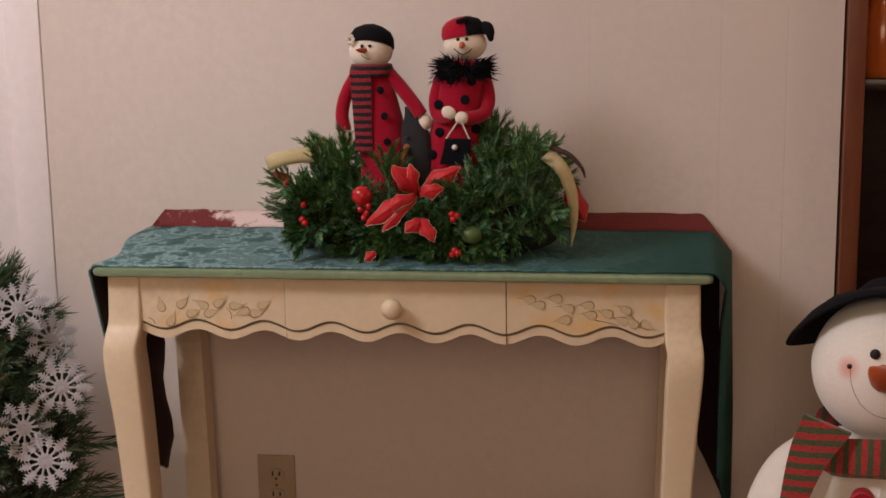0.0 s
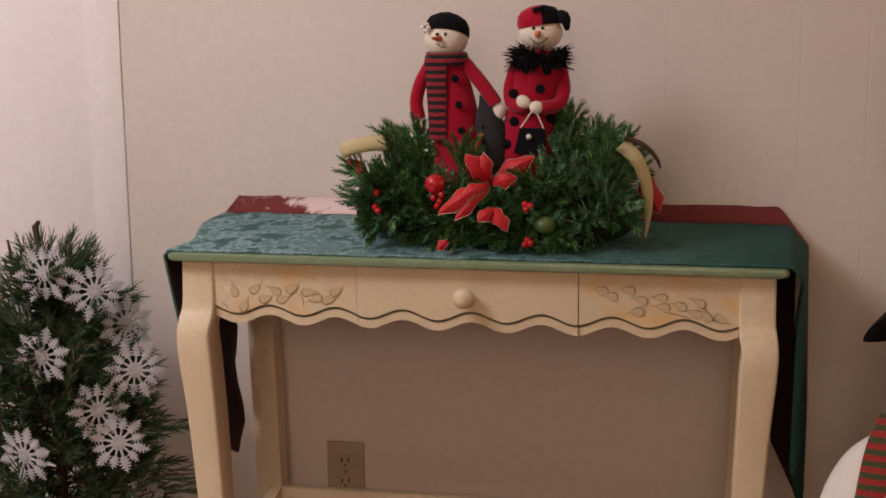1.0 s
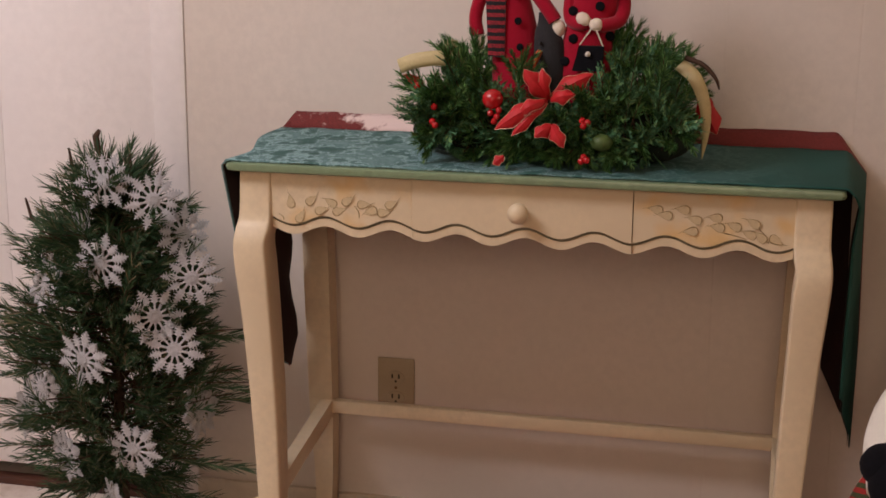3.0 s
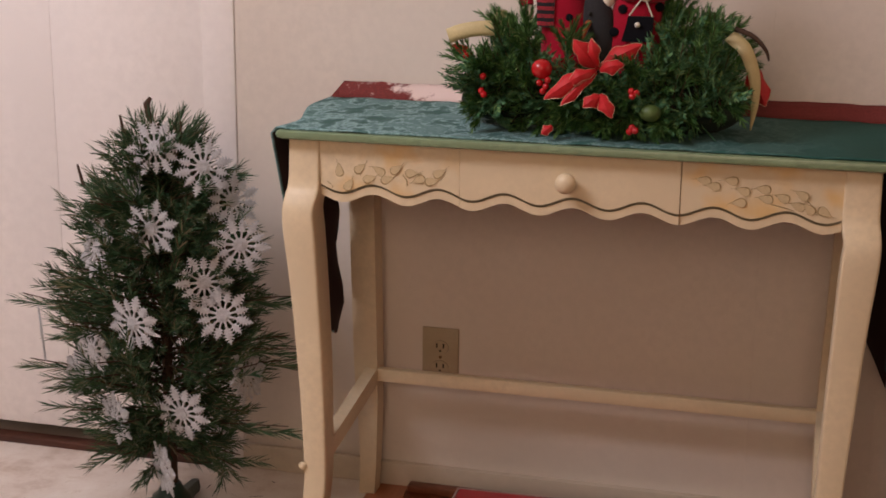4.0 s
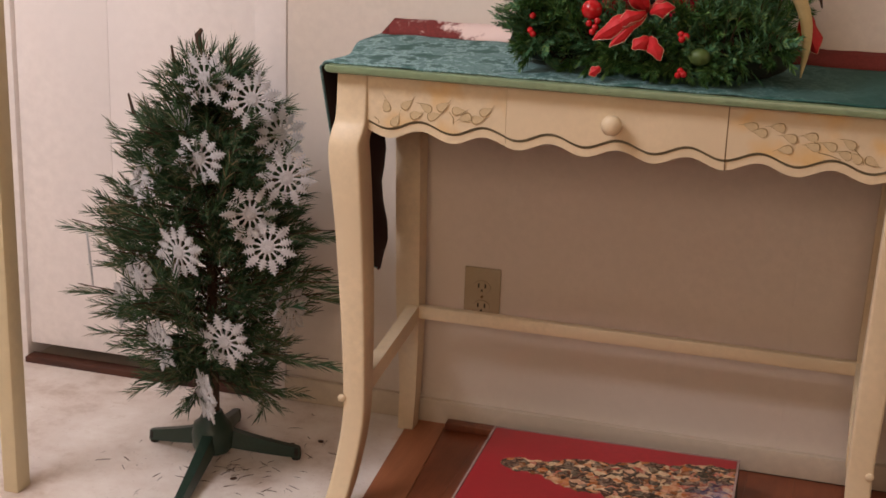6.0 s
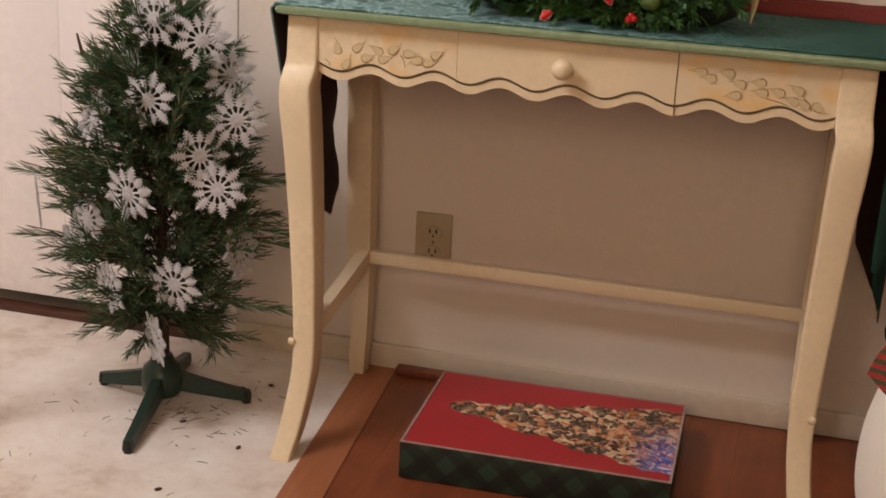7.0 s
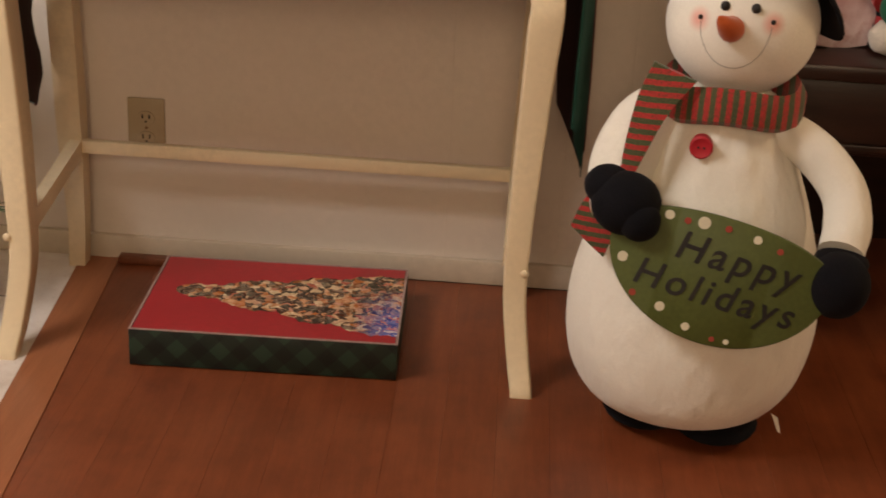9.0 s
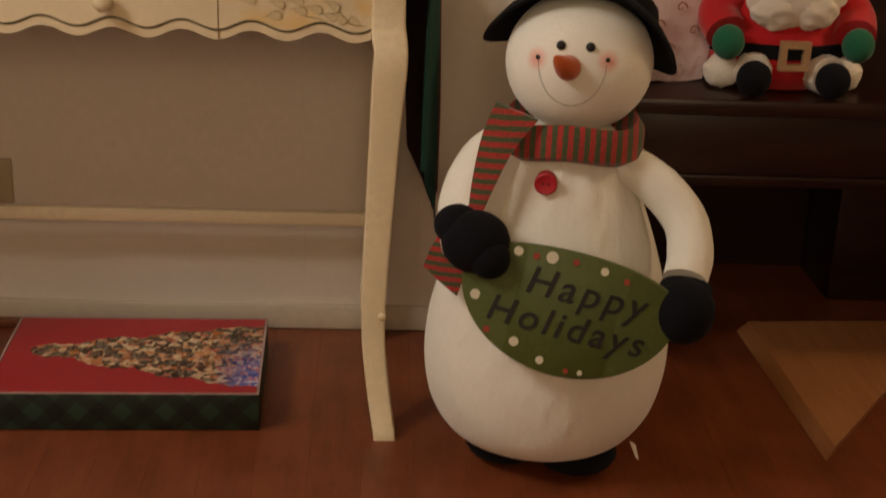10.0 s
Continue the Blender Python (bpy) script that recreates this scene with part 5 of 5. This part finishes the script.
def build_doll_cap():
    """Slim standing doll with knitted scarf; one plain mesh."""
    mats = [M_DOLL_FACE, M_DOLL_RED, M_BLACK, M_DOLL_SCARF, M_ORANGE, M_INK, M_PEARL]
    bm = bmesh.new()
    y = -0.195
    prof = [(0.765, -0.030, 0.042), (0.86, -0.036, 0.042), (0.93, -0.042, 0.038), (0.99, -0.050, 0.032), (1.020, -0.055, 0.026), (1.040, -0.058, 0.016)]
    loft([ellipse((cx, y, z), r, r * 0.75, 24) for z, cx, r in smooth_rows(prof, 4)], bm, 1)
    hc = Vector((-0.0585, y, 1.064))
    ball(hc, (0.0345, 0.031, 0.028), bm, 0, 24, 16)
    cap = Matrix.Translation(hc) @ pose(0, 0, 0, -6, 6, 0)
    prof = [(0.0345, 0.006), (0.0360, 0.011), (0.0345, 0.021), (0.0290, 0.031), (0.0170, 0.0375), (0.003, 0.040)]
    rings = [[cap @ Vector((math.cos(2 * math.pi * i / 28) * r, math.sin(2 * math.pi * i / 28) * r * 0.92, z - 0.012 * math.sin(2 * math.pi * i / 28) * (1 - z / 0.05))) for i in range(28)] for r, z in prof]
    loft(rings, bm, 2)
    for k in range(6):
        a = k * math.pi / 3
        ball((-0.086 + math.cos(a) * 0.0045, y - 0.026, 1.083 + math.sin(a) * 0.0055), (0.0035, 0.002, 0.0035), bm, 6, 8, 6)
    tube(spline([(-0.082, y, 1.028), (-0.100, y, 0.995), (-0.107, y, 0.965), (-0.102, y - 0.004, 0.940)], 4), 0.0105, 12, bm, 1)
    ball((-0.101, y - 0.005, 0.929), (0.0105, 0.009, 0.0135), bm, 0, 12, 8)
    tube(spline([(-0.030, y, 1.028), (-0.008, y - 0.004, 1.003), (0.012, y - 0.010, 0.978), (0.021, y - 0.012, 0.965)], 4), 0.0110, 12, bm, 1)
    ball((0.027, y - 0.013, 0.954), (0.011, 0.009, 0.013), bm, 0, 12, 8)
    for dx in (-0.0085, 0.004):
        ball((hc.x + dx, hc.y - 0.0298, hc.z + 0.009), 0.0027, bm, 5, 8, 6)
    tube([(hc.x - 0.004, y - 0.028, 1.066), (hc.x - 0.009, y - 0.042, 1.067), (hc.x - 0.013, y - 0.052, 1.068)], [0.0048, 0.0036, 0.001], 10, bm, 4)
    tube([(hc.x - 0.010 + 0.024 * k / 8, y - 0.0295 + 0.003 * (k / 8), 1.060 - 0.009 * math.sin(math.pi * k / 8) + 0.004 * k / 8) for k in range(9)], 0.0008, 5, bm, 5)
    rings = []
    for i in range(24):
        a = 2 * math.pi * i / 24
        o = Vector((math.cos(a), math.sin(a) * 0.85, 0))
        cc = Vector((-0.058, y, 1.035)) + o * 0.026
        rings.append([cc + o * 0.006 + Vector((0, 0, 0.009)), cc + o * 0.009, cc + o * 0.006 - Vector((0, 0, 0.010)), cc - o * 0.004])
    loft(rings + [rings[0]], bm, 3, caps=False)
    rows = []
    for i in range(13):
        f = i / 12
        w = 0.017 - 0.004 * f
        p = Vector((-0.071 + 0.004 * f, y - 0.030 - 0.003 * f, 1.035 - 0.125 * f))
        rows.append([p + Vector((-w, 0.002, 0)), p + Vector((0, -0.003, 0)), p + Vector((w, 0.001, -0.003)), p + Vector((w, 0.006, -0.003)), p + Vector((-w, 0.007, 0))])
    loft(rows, bm, 3)
    spots(bm, ((-0.040, y - 0.0285, 1.005), (-0.034, y - 0.0305, 0.965), (-0.030, y - 0.0315, 0.925)), 0.006, 2)
    ob = part("standing_doll", bm, mats)
    return tagged(ob, "slim felt winter doll in red with black cap and striped scarf", "doll")


def build_doll_coat():
    """Slim standing doll in a spotted coat with fur collar and purse; one plain mesh."""
    mats = [M_DOLL_FACE, M_DOLL_RED, M_BLACK, M_INK, M_ORANGE, M_PEARL]
    bm = bmesh.new()
    y = -0.195
    prof = [(0.765, 0.058, 0.048), (0.85, 0.062, 0.045), (0.92, 0.070, 0.041), (0.985, 0.080, 0.037), (1.03, 0.086, 0.034), (1.048, 0.088, 0.022)]
    loft([ellipse((cx, y, z), r, r * 0.75, 24) for z, cx, r in smooth_rows(prof, 4)], bm, 1)
    hc = Vector((0.0896, y, 1.074))
    ball(hc, (0.034, 0.031, 0.027), bm, 0, 24, 16)
    cap = Matrix.Translation(hc) @ pose(0, 0, 0, -4, -8, 0)
    prof = [(0.0340, 0.010), (0.0350, 0.017), (0.0325, 0.028), (0.0255, 0.036), (0.012, 0.041), (0.002, 0.042)]
    rings = [[cap @ Vector((math.cos(2 * math.pi * i / 28) * r, math.sin(2 * math.pi * i / 28) * r * 0.92, z)) for i in range(28)] for r, z in prof]
    n0 = len(bm.faces)
    loft(rings, bm, 1)
    bm.faces.ensure_lookup_table()
    for f in bm.faces[n0:]:
        if f.calc_center_median().x > hc.x + 0.004:
            f.material_index = 2
    tube(spline([(0.118, y - 0.005, 1.102), (0.128, y - 0.012, 1.094), (0.131, y - 0.010, 1.078)], 4), [0.008, 0.009, 0.010, 0.010, 0.009, 0.008, 0.006, 0.005, 0.003], 10, bm, 2)
    tube(spline([(0.080, y - 0.031, 1.108), (0.098, y - 0.028, 1.113)], 4), 0.0035, 8, bm, 2)
    for dx in (-0.008, 0.006):
        ball((hc.x + dx, hc.y - 0.0295, hc.z + 0.008), 0.0028, bm, 3, 8, 6)
    tube([(hc.x - 0.001, y - 0.028, 1.074), (hc.x - 0.001, y - 0.042, 1.072), (hc.x, y - 0.052, 1.071)], [0.005, 0.004, 0.001], 10, bm, 4)
    tube([(hc.x - 0.014 + 0.028 * k / 8, y - 0.0285, 1.068 - 0.009 * math.sin(math.pi * k / 8)) for k in range(9)], 0.0008, 5, bm, 3)
    # fur collar: a core and many curved tufts
    rnd = random.Random(9)
    for i in range(20):
        a = 2 * math.pi * i / 20
        ball((0.087 + math.cos(a) * 0.029, y + math.sin(a) * 0.024, 1.033), 0.0095, bm, 2, 8, 6)
    for i in range(800):
        a = rnd.uniform(0, 6.283)
        o = Vector((math.cos(a), math.sin(a) * 0.8, rnd.uniform(-0.3, 0.45))).normalized()
        p = Vector((0.087, y, 1.031)) + o * 0.030
        q = p + o * rnd.uniform(0.006, 0.026) + Vector((rnd.uniform(-0.006, 0.006), 0, rnd.uniform(-0.007, 0.009)))
        tube([p, p * 0.5 + q * 0.5 + Vector((0, 0, 0.002)), q], [0.0014, 0.0009, 0.0002], 3, bm, 2)
    tube(spline([(0.052, y, 1.022), (0.043, y - 0.004, 0.992), (0.046, y - 0.014, 0.968), (0.062, y - 0.030, 0.962), (0.070, y - 0.036, 0.966)], 4), 0.0105, 12, bm, 1)
    tube(spline([(0.120, y, 1.022), (0.126, y - 0.004, 0.990), (0.120, y - 0.016, 0.968), (0.102, y - 0.032, 0.962), (0.094, y - 0.036, 0.962)], 4), 0.0105, 12, bm, 1)
    ball((0.068, y - 0.040, 0.971), (0.012, 0.008, 0.010), bm, 0, 12, 8, Matrix.Rotation(radians(35), 4, "Y"))
    ball((0.088, y - 0.041, 0.963), (0.011, 0.009, 0.010), bm, 0, 12, 8)
    tube([(0.084, y - 0.046, 0.960), (0.064, y - 0.044, 0.932)], 0.0014, 6, bm, 5)
    tube([(0.088, y - 0.046, 0.958), (0.100, y - 0.044, 0.930)], 0.0014, 6, bm, 5)
    rings = []
    for z, x0, x1 in ((0.931, 0.063, 0.101), (0.915, 0.060, 0.101), (0.893, 0.054, 0.099)):
        rings.append([(x0, y - 0.050, z), (x1, y - 0.050, z), (x1, y - 0.036, z), (x0, y - 0.036, z)])
    loft(rings, bm, 2)
    ball((0.078, y - 0.052, 0.919), 0.0045, bm, 5, 10, 8)
    spots(bm, ((0.070, y - 0.0265, 1.020), (0.102, y - 0.0255, 1.018), (0.092, y - 0.0285, 0.990), (0.050, y - 0.024, 0.982), (0.052, y - 0.029, 0.940), (0.040, y - 0.028, 0.905), (0.066, y - 0.033, 0.880), (0.108, y - 0.027, 0.945)), 0.0075, 2)
    ob = part("standing_doll", bm, mats)
    return tagged(ob, "slim felt winter doll in spotted red coat with black fur collar", "doll")


def build_bird():
    bm = bmesh.new()
    y = -0.205
    loft([ellipse((cx, y, z), r, r * 0.8, 20) for z, cx, r in smooth_rows([(0.80, 0.016, 0.026), (0.88, 0.016, 0.028), (0.925, 0.013, 0.025), (0.95, 0.008, 0.018), (0.962, 0.004, 0.010), (0.978, -0.003, 0.002)], 4)], bm, 0)
    tube([(0.0, y - 0.018, 0.918), (-0.002, y - 0.034, 0.908), (-0.004, y - 0.044, 0.895)], [0.005, 0.004, 0.001], 8, bm, 2)
    ball((0.002, y - 0.021, 0.932), 0.003, bm, 1, 8, 6)
    return tagged(part("bird_figurine", bm, [M_GREY, M_INK, M_ORANGE]), "dark grey felt bird figurine tucked between two dolls", "figurine")


# ---------------------------------------------------------------- things on the desk
def build_seated_figure():
    mats = [fuzzy("red_plush", (0.50, 0.015, 0.02), 0.12, 0.3), fuzzy("white_plush", (0.78, 0.70, 0.60), 0.1, 0.4, 180), fuzzy("green_plush", (0.02, 0.13, 0.07), 0.12, 0.2), M_BLACK, plain("tan_buckle", (0.55, 0.36, 0.20), 0.35, 0.1, 30, 200, 0.05, 0.4)]
    bm = bmesh.new()
    x, y, z = 1.112, -0.06, 0.526
    rows = [(z + 0.002, 0.085, 0.07), (z + 0.03, 0.118, 0.085), (z + 0.08, 0.120, 0.085), (z + 0.14, 0.10, 0.075), (z + 0.20, 0.07, 0.06), (z + 0.25, 0.05, 0.045)]
    loft([ellipse((x, y, zz), a, b, 28) for zz, a, b in smooth_rows(rows, 3)], bm, 0)
    ball((x, y - 0.02, z + 0.25), (0.075, 0.07, 0.075), bm, 1, 22, 14)
    for px, pz, sx, sz in ((0, 0.172, 0.088, 0.062), (-0.028, 0.150, 0.050, 0.042), (0.028, 0.150, 0.050, 0.042)):
        ball((x + px, y - 0.07, z + pz), (sx, 0.035, sz), bm, 1, 36, 24)
    ball((x, y - 0.01, z + 0.34), (0.065, 0.06, 0.075), bm, 0, 18, 12)
    for g in (-1, 1):
        tube(spline([(x + g * 0.085, y, z + 0.17), (x + g * 0.118, y - 0.03, z + 0.125), (x + g * 0.112, y - 0.07, z + 0.10)], 4), 0.036, 14, bm, 0)
        ball((x + g * 0.112, y - 0.092, z + 0.088), (0.028, 0.024, 0.030), bm, 2, 16, 12)
        tube([(x + g * 0.05, y - 0.04, z + 0.035), (x + g * 0.066, y - 0.10, z + 0.036)], [0.034, 0.033], 14, bm, 1)
        ball((x + g * 0.068, y - 0.118, z + 0.032), (0.030, 0.028, 0.031), bm, 3, 18, 12)
        ball((x + g * 0.105, y - 0.05, z + 0.03), (0.036, 0.03, 0.029), bm, 1, 14, 10)
    for a in ((-0.026, -0.014, 0.045, 0.095), (0.014, 0.026, 0.045, 0.095), (-0.014, 0.014, 0.045, 0.056), (-0.014, 0.014, 0.083, 0.095)):
        box(x + a[0], x + a[1], y - 0.112, y - 0.100, z + a[2], z + a[3], 0, bm, 4)
    loft([ellipse((x, y, z + dz), 0.1215 + out, 0.0865 + out, 36) for dz, out in ((0.056, -0.004), (0.058, 0.002), (0.082, 0.001), (0.084, -0.006))], bm, 3, caps=False)
    for v in bm.verts:
        if any(f.material_index == 1 for f in v.link_faces):
            v.co += v.normal * 0.006 * noise.noise(v.co * 70)
    return tagged(part("seated_plush_figure", bm, mats), "seated red plush figure with white beard and green mittens", "plush figure")


def build_desk_things():
    m, n, l, b = base("pink_foil", 0.22)
    v = coords(n, l)
    f = noise_tex(n, l, v, 16, 4)
    l.new(ramp(n, l, f, [(0.35, (0.62, 0.40, 0.38)), (0.6, (0.78, 0.62, 0.60)), (0.72, (0.45, 0.16, 0.12))]), b.inputs["Base Color"])
    bump(n, l, b, f, 0.6, 0.01)
    g = thing("gift_bag", "glossy pink foil gift bag with curled brown pattern", "gift bag", at=(0.915, -0.045, 0.526))
    g.rotation_euler = (0, 0, radians(12))
    rings = []
    for z, w, d, sh in ((0.0, 0.062, 0.035, 0), (0.06, 0.066, 0.037, 0.004), (0.12, 0.07, 0.030, -0.004), (0.19, 0.074, 0.020, 0.006), (0.25, 0.08, 0.010, 0.0)):
        ring = []
        for px, py in ((-1, -1), (-0.4, -1.08), (0.2, -0.95), (1, -1), (1.05, 0), (1, 1), (0, 1.05), (-1, 1), (-1.04, 0)):
            ring.append((px * w + sh, py * d, z + 0.004 * math.sin(px * 5 + py * 3)))
        rings.append(ring)
    part("bag", loft(rings, caps=True), m, g)
    for px, pz in ((-0.03, 0.10), (0.01, 0.13), (0.035, 0.09), (-0.01, 0.06), (0.04, 0.15)):
        pts = [(px + math.cos(k * 0.8) * (0.011 - 0.0012 * k), -0.0405 + 0.10 * max(0, pz - 0.06), pz + math.sin(k * 0.8) * (0.011 - 0.0012 * k)) for k in range(8)]
        part("curl", tube(pts, 0.0012, 5), M_STRIP, g, "brown curled motif")
    part("handle", tube(spline([(-0.03, 0, 0.245), (-0.02, -0.01, 0.29), (0.02, -0.01, 0.29), (0.03, 0, 0.245)], 5), 0.003, 8), M_RIBBON, g)
    gold = thing("gold_ornament", "shiny gold ball ornament resting on the desk", "ornament", at=(0.757, -0.112, 0.5255))
    part("ball", ball((0, 0, 0.078), 0.078, seg=28, rings=18), plain("polished_gold", (0.72, 0.50, 0.16), 0.2, 0.06, 12, 200, 0.04, 1.0), gold)
    part("cap", loft([ellipse((0, 0, z), r, r, 14) for z, r in ((0.154, 0.013), (0.166, 0.012), (0.168, 0.004))]), M_GOLD, gold)
    # Made-up jar shape; the orange of small lights is put into its colour.
    jar = thing("orange_light_shape", "orange jar shape standing in for small lights on the shelf", "jar", at=(0.765, 0.10, 1.0005))
    part("body", loft([ellipse((0, 0, z), r, r, 18) for z, r in ((0, 0.03), (0.01, 0.035), (0.10, 0.035), (0.12, 0.025), (0.135, 0.026))]), plain("amber", (0.55, 0.14, 0.02), 0.15, 0.1, 20, 100, 0.03), jar)


build_room()
build_table()
build_runner()
build_outlet()
build_gift_box()
build_desk()
build_big_figure()
build_sign()
build_tree()
build_snowflakes()
build_litter()
build_centrepiece()
build_doll_cap()
build_doll_coat()
build_bird()
build_seated_figure()
build_desk_things()
build_planks()
